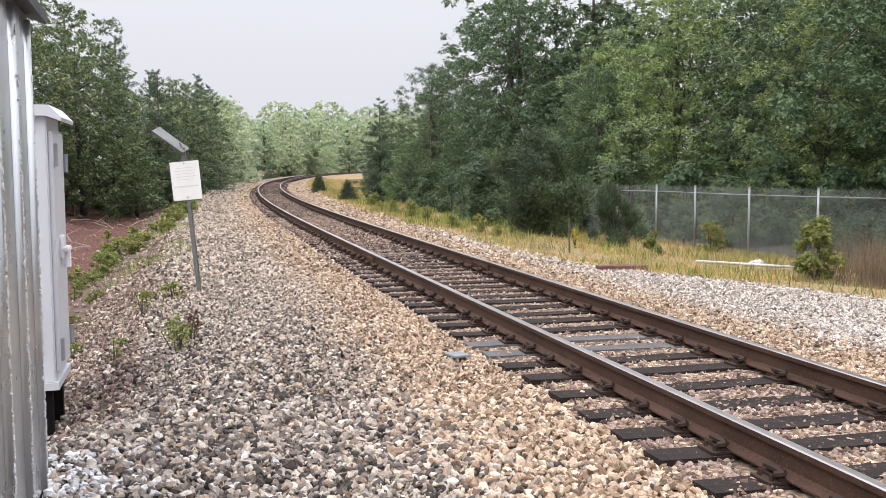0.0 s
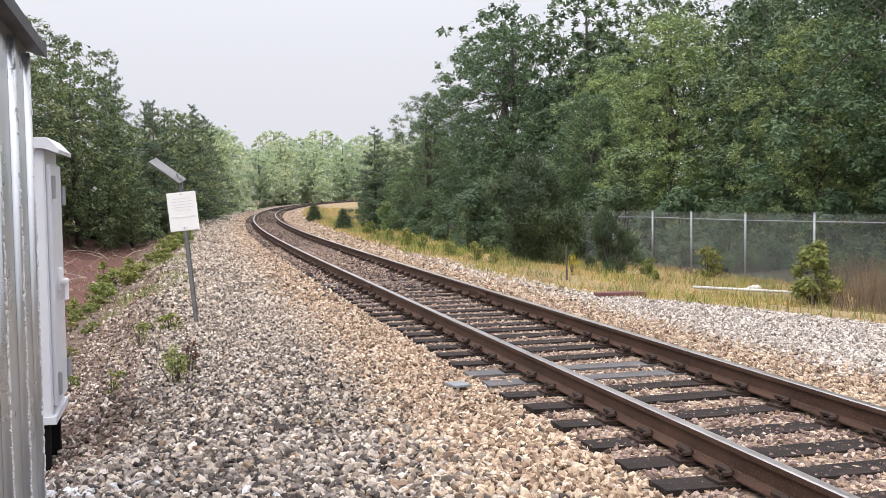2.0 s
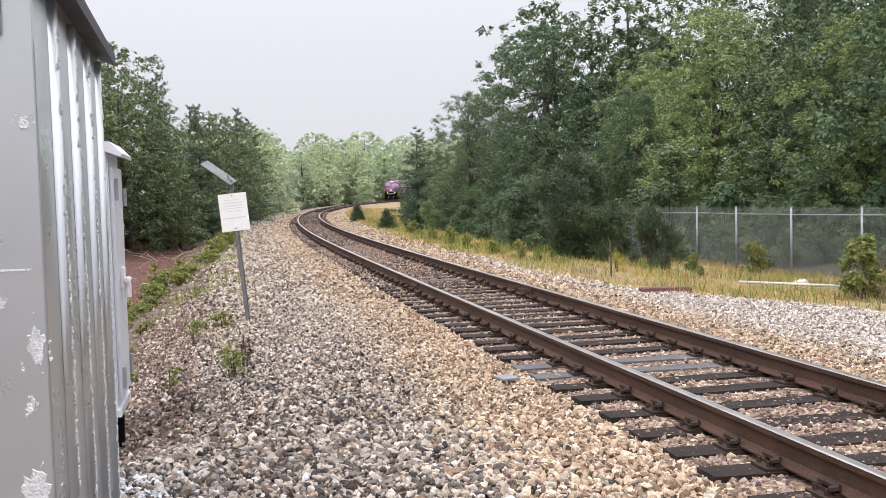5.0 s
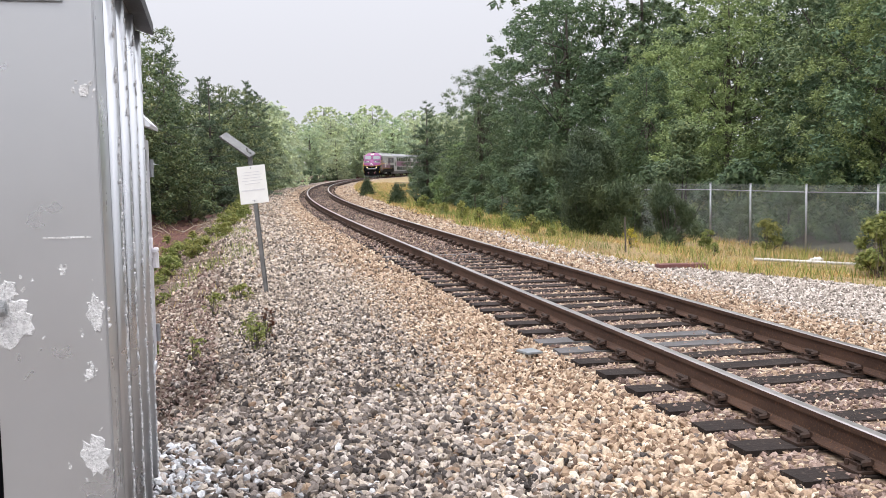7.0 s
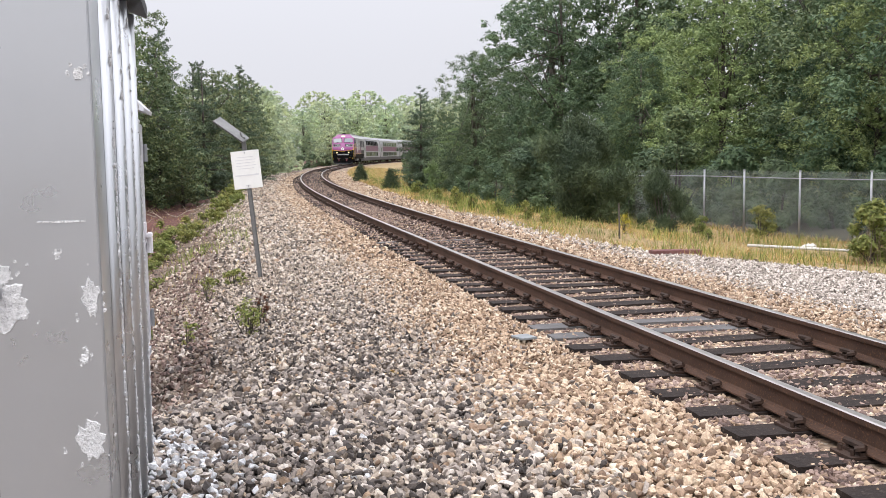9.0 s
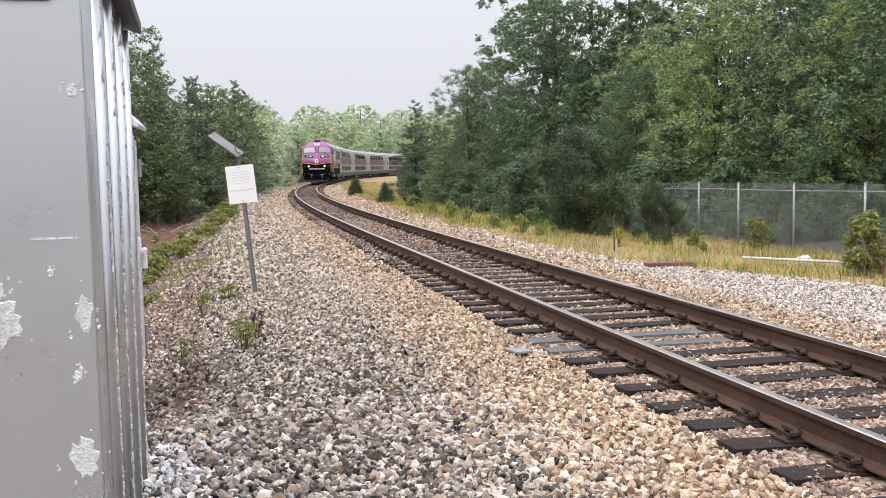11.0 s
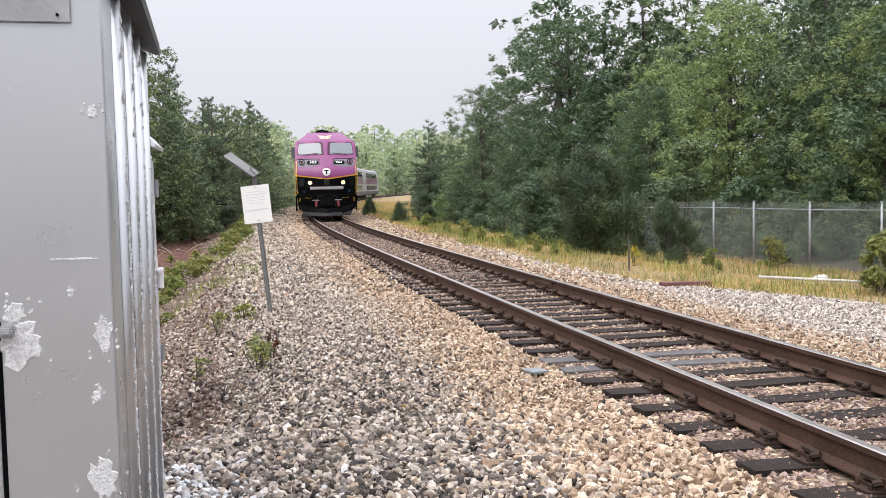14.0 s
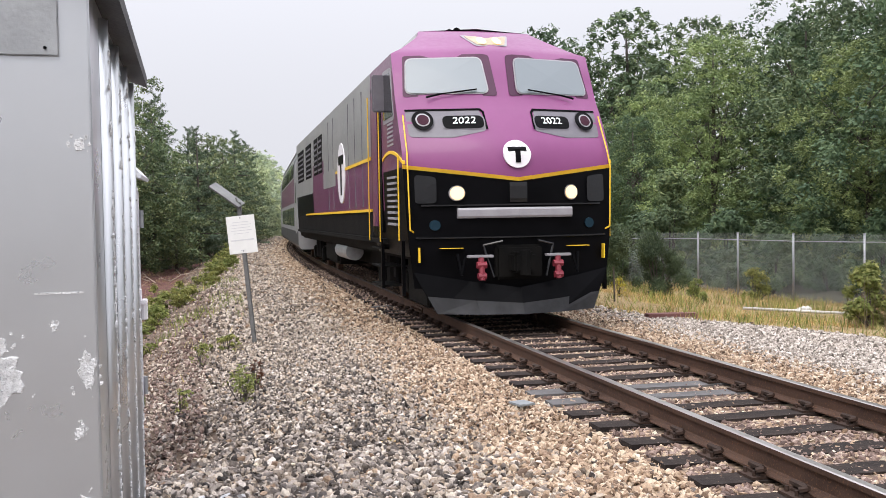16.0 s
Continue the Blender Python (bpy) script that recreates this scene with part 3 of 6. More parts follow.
def build_stones():
    rng = np.random.default_rng(11)
    def zone(s0, s1, u0, u1, per_m2, size, coarse, seed, name, label):
        n = int((s1 - s0) * (u1 - u0) * per_m2)
        s, u = rng.uniform(s0, s1, n), rng.uniform(u0, u1, n)
        edge = -9.0 + 5.3 * smooth(3.0, 9.0, s)
        verge = 2.5 + 3.6 * (1 - smooth(11.0, 17.5, s)) + 0.5 * smooth(26, 60, s)
        thin = 1 - 0.5 * smooth(-0.2, 1.0, edge - u) - 0.46 * smooth(1.2, 2.6, edge - u) - smooth(-0.2, 0.6, u - verge)
        keep = rng.random(n) < thin
        p = plan_points(s, u, 0.0)
        # only the wedge of ground before the viewer's stand
        keep &= (p[:, 0] + 0.15 < 0.51 * (p[:, 1] + 0.4)) & (-p[:, 0] - 0.15 < 0.53 * (p[:, 1] + 0.4)) & (p[:, 1] > 4.3)
        # clear of the timber tops
        rails = (np.abs(np.abs(u) - 0.7535) < 0.10)
        keep &= ~rails
        s, u, p = s[keep], u[keep], p[keep]
        grey_p = np.clip(smooth(0.5, 1.7, -1.35 - u) * (1 - smooth(10, 34, s) * 0.45) + smooth(0.8, 2.2, u - 2.0) * (1 - smooth(14, 22, s)), 0.06, 0.93)
        sizes = size * np.clip(rng.lognormal(0, 0.3, len(s)), 0.5, 1.6)
        sizes = np.where(np.abs(u) < 1.32, np.minimum(sizes, 0.03), sizes)
        p[:, 2] += sizes * 0.18 + rng.normal(0, 0.007, len(s)) + np.where(np.abs(u) < 1.32, -0.012 + 0.03 * smooth(14, 24, s), 0.0)
        kind = (rng.random(len(s)) < grey_p).astype(int)
        # weathered beige stones between the fresh tan ones by the ties and the grey shoulder
        beige = smooth(0.1, 1.1, -1.45 - u) * (0.30 + 0.40 * smooth(9, 16, s))
        kind = np.where((u < -1.4) & (rng.random(len(s)) < beige), 5, kind)
        # overspray on the stones at the foot of the silver hut
        off = (p[:, 0] + 0.715) * math.cos(radians(15)) + (p[:, 1] + 0.219) * math.sin(radians(15))
        far = -(p[:, 0] + 0.715) * math.sin(radians(15)) + (p[:, 1] + 0.219) * math.cos(radians(15))
        splash = (off > -0.1) & (far > 4.0) & (far < 6.3) & (rng.random(len(s)) < 0.75 * np.exp(-np.maximum(off, 0) / 0.32))
        kind = np.where(np.abs(u) < 1.25, np.where(rng.random(len(s)) < 0.75, 3, 0), kind)
        kind = np.where((u > 1.3) & (rng.random(len(s)) < smooth(1.8, 2.8, u) * (1 - smooth(20, 34, s))), 4, kind)
        kind = np.where((edge[keep] - u > 0.7) & (rng.random(len(s)) < 0.55), 3, kind)
        kind = np.where(splash, 2, kind)
        scatter_stones(name, p, sizes, kind, coarse, seed, label)
    zone(2.0, 8.2, -7.0, 7.0, 1150, 0.0242, False, 1, "ballast_stones", "sharp-edged tan and grey ballast stones beside the track")
    zone(8.2, 17.0, -8.0, 8.0, 880, 0.0222, True, 2, "ballast_stones", "tan and grey crushed stones along the track")
    zone(34.0, 62.0, -6.0, 4.5, 60, 0.045, True, 4, "ballast_stones", "tan crushed stones on the far curve")
    zone(62.0, 105.0, -5.5, 4.5, 24, 0.062, True, 5, "ballast_stones", "tan crushed stones beyond the bend")
    zone(17.0, 34.0, -7.0, 7.0, 200, 0.034, True, 3, "ballast_stones", "tan crushed stones along the curving track")


build_stones()


# ---- leaves and trees ----
def leaf_mesh(name, centres, radii, count, size, mat, seed, flat=0.8, shell=0.55, thin=1.0, rise=0.0):
    """Small leaf blades scattered through round clumps."""
    rng = np.random.default_rng(seed)
    c, r = np.array(centres, float), np.array(radii, float)
    if r.ndim == 1:
        r = np.stack((r, r, r * flat), -1)
    vol = np.minimum(r.prod(1) ** (2 / 3), 6 * np.median(r.prod(1) ** (2 / 3)))
    pick = rng.choice(len(c), count, p=vol / vol.sum())
    d = rng.normal(size=(count, 3))
    d /= np.linalg.norm(d, axis=1, keepdims=True)
    rad = (shell + (1 - shell) * rng.random(count)) * np.where(rng.random(count) < 0.22, rng.random(count), 1)
    p = c[pick] + d * r[pick] * rad[:, None]
    nrm = d * 0.6 + rng.normal(size=(count, 3)) * 0.30 + (0, 0, 0.6)
    nrm /= np.linalg.norm(nrm, axis=1, keepdims=True)
    t = np.cross(nrm, rng.normal(size=(count, 3)))
    t = t + rise * (d * (1, 1, 0.3) + (0, 0, 1.1))
    t /= np.linalg.norm(t, axis=1, keepdims=True)
    b = np.cross(nrm, t)
    L = (size * rng.uniform(0.6, 1.3, count))[:, None]
    W = L * rng.uniform(0.34, 0.62, count)[:, None] * thin
    V = np.stack((p - t * L + b * W * 0.3, p + t * L, p - b * W - t * L * 0.3), 1).reshape(-1, 3)
    me = bpy.data.meshes.new(name)
    me.vertices.add(len(V))
    me.vertices.foreach_set("co", V.astype(np.float32).ravel())
    F = np.arange(count * 3)
    me.loops.add(len(F))
    me.loops.foreach_set("vertex_index", F.astype(np.int32))
    me.polygons.add(len(F) // 3)
    me.polygons.foreach_set("loop_start", np.arange(0, len(F), 3, dtype=np.int32))
    me.materials.append(mat)
    me.update(calc_edges=True)
    return me


def trunk_mesh(height, r, limbs, rng):
    bm = bmesh.new()
    bend = Vector((rng.uniform(-0.3, 0.3), rng.uniform(-0.3, 0.3), 0))
    pts = [Vector((0, 0, 0)), Vector((0, 0, height * 0.3)) + bend * 0.4, Vector((0, 0, height * 0.6)) + bend, Vector((0, 0, height * 0.9)) + bend * 0.7]
    for i in range(3):
        add_rod(bm, pts[i], pts[i + 1], r * (1 - 0.28 * i), 8, r * (1 - 0.28 * (i + 1)))
    for tip in limbs:
        k = rng.uniform(0.3, 0.75)
        base = Vector((0, 0, height * k)) + bend * min(1, k * 1.5)
        add_rod(bm, base, base.lerp(tip, 0.8), r * 0.20, 5, r * 0.05)
    return bm


def boughs(rng, height, spread, low, count, per, reach=(0.085, 0.15), droop=0.3):
    """Clumps that lie like shingles on drooping boughs, over a lobed crown outline."""
    cs, rs = [], []
    p1, p2 = rng.uniform(0, 6.28), rng.uniform(0, 6.28)
    for i in range(count):
        k = (i + rng.random()) / count
        a = i * 2.39996 + rng.uniform(-0.5, 0.5)
        lobe = 1 + 0.16 * math.sin(2 * a + p1 + 4 * k) + 0.13 * math.sin(3 * a + p2 - 6 * k)
        width = spread * math.sin(math.pi * (0.20 + 0.72 * k)) ** 0.65 * lobe
        d = rng.uniform(0.1, 0.6) if rng.random() < 0.30 else rng.uniform(0.70, 1.0)
        c = Vector((math.cos(a) * d * width, math.sin(a) * d * width, height * (low + (0.93 - low) * k)))
        R = height * rng.uniform(*reach) * (1.15 - 0.4 * k)
        for _ in range(per):
            b, q = rng.uniform(0, 6.283), math.sqrt(rng.random())
            off = Vector((math.cos(b) * R * q, math.sin(b) * R * q, 0))
            out = off.x * math.cos(a) + off.y * math.sin(a)
            off.z = R * (0.45 * (1 - q * q) + rng.uniform(-0.16, 0.16)) - droop * out
            cs.append(tuple(c + off))
            w = R * rng.uniform(0.20, 0.40)
            rs.append((w, w, w * 0.65))
    return cs, rs


def broad_tree(name, label, mat, seed, height=10.0, spread=3.4, low=0.22, count=12000, leaf=0.17, arms=80, per=11, reach=(0.085, 0.15), droop=0.3):
    rng = random.Random(seed)
    cs, rs = boughs(rng, height, spread, low, arms, per, reach, droop)
    tree = empty(name, Matrix.Identity(4), label, "tree")
    limbs = [Vector(c) for c in rng.sample(cs, 22)]
    core = [(rng.uniform(-0.45, 0.45) * spread, rng.uniform(-0.45, 0.45) * spread, height * rng.uniform(low + 0.08, 0.76)) for _ in range(16)]
    cs, rs = cs + core, rs + [(0.11 * height, 0.11 * height, 0.10 * height)] * 16
    part("trunk", trunk_mesh(height, height * 0.02, limbs, rng), M_BARK, tree, "", True)
    crown = new("crown", leaf_mesh("crown", cs, rs, count, leaf * 0.86, mat, seed, 0.7, 0.25, 1.5))
    crown.parent = tree
    return tree


def pine_tree(name, label, seed, height=9.0, spread=2.8, count=17000):
    rng = random.Random(seed)
    cs, rs, limbs = [], [], []
    for ring in range(15):
        k = 0.04 + 0.92 * ring / 14
        for j in range(6 if ring < 11 else 4):
            z = height * (k + rng.uniform(-0.03, 0.03))
            a = j * 1.047 + ring * 0.6 + rng.uniform(-0.35, 0.35)
            reach = spread * (1.0 - k) ** 0.62 * rng.uniform(0.55, 1.1) + 0.05
            lift = rng.uniform(-0.02, 0.16) + 0.9 * max(0.0, k - 0.5)
            tip = Vector((math.cos(a) * reach, math.sin(a) * reach, z + lift * reach))
            for m in range(7):
                q = 0.25 + 0.75 * m / 6
                w = (0.10 + 0.19 * reach * (1.1 - 0.7 * q)) * rng.uniform(0.7, 1.3)
                side = rng.uniform(-0.32, 0.32) * reach * (1.1 - q)
                cs.append((tip.x * q - math.sin(a) * side, tip.y * q + math.cos(a) * side, z + lift * reach * q * q - 0.05 * reach + rng.uniform(-0.06, 0.06)))
                rs.append((w, w, w * rng.uniform(0.5, 0.8)))
            if j % 2 == 0 and ring < 10:
                limbs.append(tip)
    tree = empty(name, Matrix.Identity(4), label, "tree")
    bm = bmesh.new()
    add_rod(bm, (0, 0, 0), (0, 0, height * 0.96), height * 0.018, 8, 0.02)
    for tip in limbs:
        add_rod(bm, (0, 0, tip.z), tip, 0.035, 5, 0.01)
    part("trunk", bm, M_BARK, tree, "", True)
    crown = new("crown", leaf_mesh("crown", cs, rs, count, 0.125, M_PINE, seed, shell=0.2, thin=0.55))
    crown.parent = tree
    return tree


def bush(name, label, mat, seed, height, width, count, leaf, cone=False, category="bush", thin=1.0, rise=0.0):
    rng = random.Random(seed)
    cs, rs = [], []
    for i in range(26):
        k = rng.random()
        w = width / 2 * ((1 - k) ** 0.8 * 0.95 + 0.06 if cone else math.sin(math.pi * (0.22 + 0.7 * k)) * 0.8)
        a, d = rng.uniform(0, 6.283), math.sqrt(rng.random())
        cs.append((math.cos(a) * d * w, math.sin(a) * d * w, height * (0.08 + 0.82 * k)))
        rs.append(rng.uniform(0.10, 0.2) * min(height, width) * (1 - 0.5 * k if cone else 1))
    if cone:
        cs, rs = [], []
        for i in range(11):
            k = i / 10
            w = width / 2 * (1 - k) ** 0.75 * (0.85 if i == 0 else 1) + 0.05
            for j in range(5 if i < 9 else 1):
                a = j * 1.257 + i
                cs.append((math.cos(a) * w * 0.45, math.sin(a) * w * 0.45, height * (0.06 + 0.86 * k)))
                rs.append(w * rng.uniform(0.5, 0.66))
    plant = empty(name, Matrix.Identity(4), label, category)
    bm = bmesh.new()
    for c in rng.sample(cs, 9):
        add_rod(bm, (rng.uniform(-0.03, 0.03), rng.uniform(-0.03, 0.03), -0.05), c, 0.012 * height + 0.004, 5, 0.004)
    tagged(part("stems", bm, M_BARK, plant), kind="stuff")
    crown = new("foliage", leaf_mesh("foliage", cs, rs, count, leaf, mat, seed, 1.0, 0.35, thin, rise))
    crown.parent = plant
    return plant


def stand(ob, x, y, size=1.0, tall=1.0, turn=0.0, sink=0.03):
    m = Matrix.Translation((x, y, ground_at(x, y) - sink)) @ Matrix.Rotation(turn, 4, "Z") @ Matrix.Diagonal((size, size, size * tall, 1))
    ob.matrix_basis = m
    return ob


def plant_copies(model, rows, group):
    """The first row takes the model itself, the rest take copies: x, y, size, height factor."""
    tagged(model, group=group)
    rng = random.Random(len(rows) * 7)
    for i, (x, y, size, tall) in enumerate(rows):
        m = Matrix.Translation((x, y, ground_at(x, y) - 0.04)) @ Matrix.Rotation(rng.uniform(0, 6.28), 4, "Z") @ Matrix.Diagonal((size, size, size * tall, 1))
        if i == 0:
            model.matrix_basis = m
        else:
            copy_thing(model, m)


OAK = "tall broadleaf tree with a dense dark green crown"
oak_a = broad_tree("broadleaf_tree", OAK, M_LEAF, 21, 10, 3.5, 0.06, 70000, 0.070, 130, 9)
oak_b = broad_tree("broadleaf_tree", OAK, M_LEAF, 22, 10, 3.2, 0.03, 62000, 0.070, 130, 9, (0.09, 0.16), 0.42)
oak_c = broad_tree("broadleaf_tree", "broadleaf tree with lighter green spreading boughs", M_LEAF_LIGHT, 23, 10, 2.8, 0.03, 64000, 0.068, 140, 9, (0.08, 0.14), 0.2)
far_tree = broad_tree("broadleaf_tree", "yellow-green tree beyond the curve, paled for distance haze", M_LEAF_HAZED, 24, 10, 3.6, 0.02, 15000, 0.20, 100, 8)
oak_back = broad_tree("broadleaf_tree", "tree deep in the wood", M_LEAF, 25, 10, 3.6, 0.03, 17000, 0.135, 90, 8)
oak_l = broad_tree("broadleaf_tree", OAK, M_LEAF_WOOD, 26, 10, 3.2, 0.03, 24000, 0.115, 110, 8)
oak_over = broad_tree("broadleaf_tree", "spreading oak with long boughs reaching over the fence", M_LEAF, 27, 10, 4.5, 0.15, 66000, 0.064, 110, 10, (0.09, 0.15), 0.35)
pine_a = pine_tree("pine_tree", "dark green pine with layered boughs", 31, 9, 3.3, 24000)
pine_b = pine_tree("pine_tree", "dark green pine with layered boughs", 32, 9, 2.8, 20000)

WOOD_R = "trees along the fence side of the line"
WOOD_L = "trees behind the red earth bank"
plant_copies(oak_a, [(3.2, 45, 1.0, 1.0), (8.3, 49, 0.9, 1.0), (13.4, 31, 1.2, 1.0)], WOOD_R)
plant_copies(oak_b, [(-0.6, 54, 0.78, 1.0), (5.8, 38, 0.78, 1.0), (15.2, 27, 1.2, 1.0), (-0.5, 66, 0.85, 1.0), (1.6, 50, 0.82, 1.0)], WOOD_R)
plant_copies(oak_back, [(19.5, 30, 1.35, 1.0), (25, 27, 1.3, 1.0), (17, 40, 1.1, 1.0), (23, 38, 1.3, 1.0), (21, 23, 1.25, 1.0), (4, 58, 1.0, 1.0), (10, 60, 0.9, 1.0), (17, 52, 0.9, 1.0), (12.0, 37, 0.74, 1.0), (6.5, 45, 0.86, 1.0), (9.8, 43, 0.8, 1.0), (14.2, 45, 0.8, 1.0), (11.0, 31.5, 0.5, 1.0), (18, 21, 1.1, 1.0)], WOOD_R)
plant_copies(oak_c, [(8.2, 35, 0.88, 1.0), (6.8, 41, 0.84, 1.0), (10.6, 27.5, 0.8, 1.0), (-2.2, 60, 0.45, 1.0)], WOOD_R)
stand(oak_over, 13.2, 24.8, 1.2)
plant_copies(pine_a, [(-4.3, 64, 0.72, 1.0), (-2.7, 63, 0.74, 1.0), (-2.0, 80, 0.85, 1.0), (-5.0, 92, 0.85, 1.0), (-4, 110, 1.0, 1.0), (-9, 140, 1.1, 1.0)], "pines beside the curve")
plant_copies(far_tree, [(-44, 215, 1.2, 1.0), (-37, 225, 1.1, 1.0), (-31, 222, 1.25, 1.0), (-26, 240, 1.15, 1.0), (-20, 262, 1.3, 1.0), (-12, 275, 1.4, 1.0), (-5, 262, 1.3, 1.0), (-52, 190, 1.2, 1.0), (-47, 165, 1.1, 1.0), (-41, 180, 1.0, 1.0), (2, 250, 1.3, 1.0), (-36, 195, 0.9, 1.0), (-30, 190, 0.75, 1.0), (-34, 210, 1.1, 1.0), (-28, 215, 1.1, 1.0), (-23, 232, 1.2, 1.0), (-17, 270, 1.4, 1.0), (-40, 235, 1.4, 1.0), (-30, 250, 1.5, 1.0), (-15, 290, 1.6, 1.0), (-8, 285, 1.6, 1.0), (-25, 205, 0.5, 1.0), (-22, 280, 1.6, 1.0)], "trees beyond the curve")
# trees along the bend reuse the haze-paled foliage
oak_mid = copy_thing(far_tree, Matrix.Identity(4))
tagged(oak_mid, "green tree along the bend, paled for distance haze")
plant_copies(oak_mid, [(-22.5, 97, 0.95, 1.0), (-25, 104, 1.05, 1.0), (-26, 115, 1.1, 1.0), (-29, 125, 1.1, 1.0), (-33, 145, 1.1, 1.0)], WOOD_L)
plant_copies(oak_l, [(-18.6, 40, 0.97, 1.0), (-17.0, 46, 0.9, 1.0), (-20.5, 40, 1.0, 1.0), (-26, 56, 1.3, 1.0), (-17.5, 62, 0.85, 1.0), (-21, 80, 0.98, 1.0), (-20, 52, 1.1, 1.0), (-15.8, 50, 0.5, 1.0), (-19, 75, 0.7, 1.0), (-24, 33, 1.1, 1.0)], WOOD_L)
plant_copies(pine_b, [(-17.6, 52, 1.0, 1.0), (-17.6, 70, 0.95, 1.0), (-18.5, 37, 1.05, 1.0), (-19.8, 66, 1.0, 1.0), (-21.0, 88, 1.05, 1.0), (-16.6, 57, 0.9, 1.0), (-24, 72, 1.25, 1.0), (-19.0, 45, 0.85, 1.0)], WOOD_L)

# ---- bushes ----
stand(bush("juniper_bush", "dense dark green juniper at the edge of the grass", M_JUNIPER, 41, 2.8, 3.7, 46000, 0.072, thin=0.5, rise=0.7), 2.65, 29, 1.15)
stand(bush("juniper_bush", "grey-green bushy juniper beside the chain-link fence", M_JUNIPER, 42, 1.55, 1.9, 24000, 0.055, thin=0.45, rise=0.8), 4.05, 23.6)
stand(bush("young_cedar", "small cone-shaped dark cedar beside the ballast", M_JUNIPER, 43, 1.35, 1.15, 9000, 0.06, True, thin=0.5, rise=0.8), -4.85, 48.5)
stand(bush("young_cedar", "small dark cedar farther along the curve", M_JUNIPER, 44, 1.5, 1.3, 9000, 0.07, True, thin=0.5, rise=0.8), -8.3, 64)
stand(bush("vine_bush", "grey-green vine-covered bush at the wood's edge", M_LEAF, 45, 2.6, 2.6, 14000, 0.07), 1.3, 33)
stand(bush("climbing_vine", "yellow-green vine climbing at the wood's edge", M_LEAF_WOOD, 50, 3.6, 2.0, 9000, 0.07, thin=1.1), 5.5, 29.6)
stand(bush("leafy_shrub", "bright green broad-leaved sapling beside the gravel", M_WEED, 46, 1.15, 1.0, 3600, 0.055, thin=1.3), 6.6, 17.4)


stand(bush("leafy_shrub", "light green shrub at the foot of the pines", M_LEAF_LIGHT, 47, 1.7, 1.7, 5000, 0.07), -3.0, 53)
stand(bush("leafy_shrub", "small dark shrub in the verge grass", M_JUNIPER, 48, 1.1, 1.3, 5000, 0.06), -3.5, 50)
stand(bush("leafy_shrub", "small dark shrub below the tall trees", M_LEAF, 49, 1.0, 1.5, 4000, 0.06), -1.3, 47.5)


# ---- signal house and cabinet ----
def wall_frame():
    """x out of the ribbed wall towards the line, y along it away from the stand."""
    return Matrix.Translation((-0.715, -0.219, 0)) @ Matrix.Rotation(radians(15.0), 4, "Z")


def flake(a, z, ra, rz, seed):
    """A ragged patch of bare primer on the end wall, with a few crumbs round it."""
    rng = random.Random(seed)
    bm = bmesh.new()
    def blob(ca, cz, wa, wz, n):
        ring = []
        for i in range(n):
            t = 6.2832 * i / n
            k = rng.uniform(0.62, 1.08)
            ring.append((ca + wa * k * math.cos(t), cz + wz * k * math.sin(t)))
        lo = [bm.verts.new((-p, 4.3390, q)) for p, q in ring]
        hi = [bm.verts.new((-ca + (-p + ca) * 0.93, 4.3335, cz + (q - cz) * 0.93)) for p, q in ring]
        bm.faces.new(hi)
        for i in range(n):
            bm.faces.new((lo[i], lo[(i + 1) % n], hi[(i + 1) % n], hi[i]))
    blob(a, z, ra, rz, 22)
    for _ in range(7):
        t, k = rng.uniform(0, 6.28), rng.uniform(1.1, 1.7)
        r = rng.uniform(0.003, 0.010)
        blob(a + math.cos(t) * ra * k, z + math.sin(t) * rz * k, r, r * 1.3, 7)
    return bm


RIBS = ((2.05, 0.030), (1.49, 0.030), (0.92, 0.030), (0.36, 0.030))
HUT_LEN, HUT_TOP = 2.2, 2.32


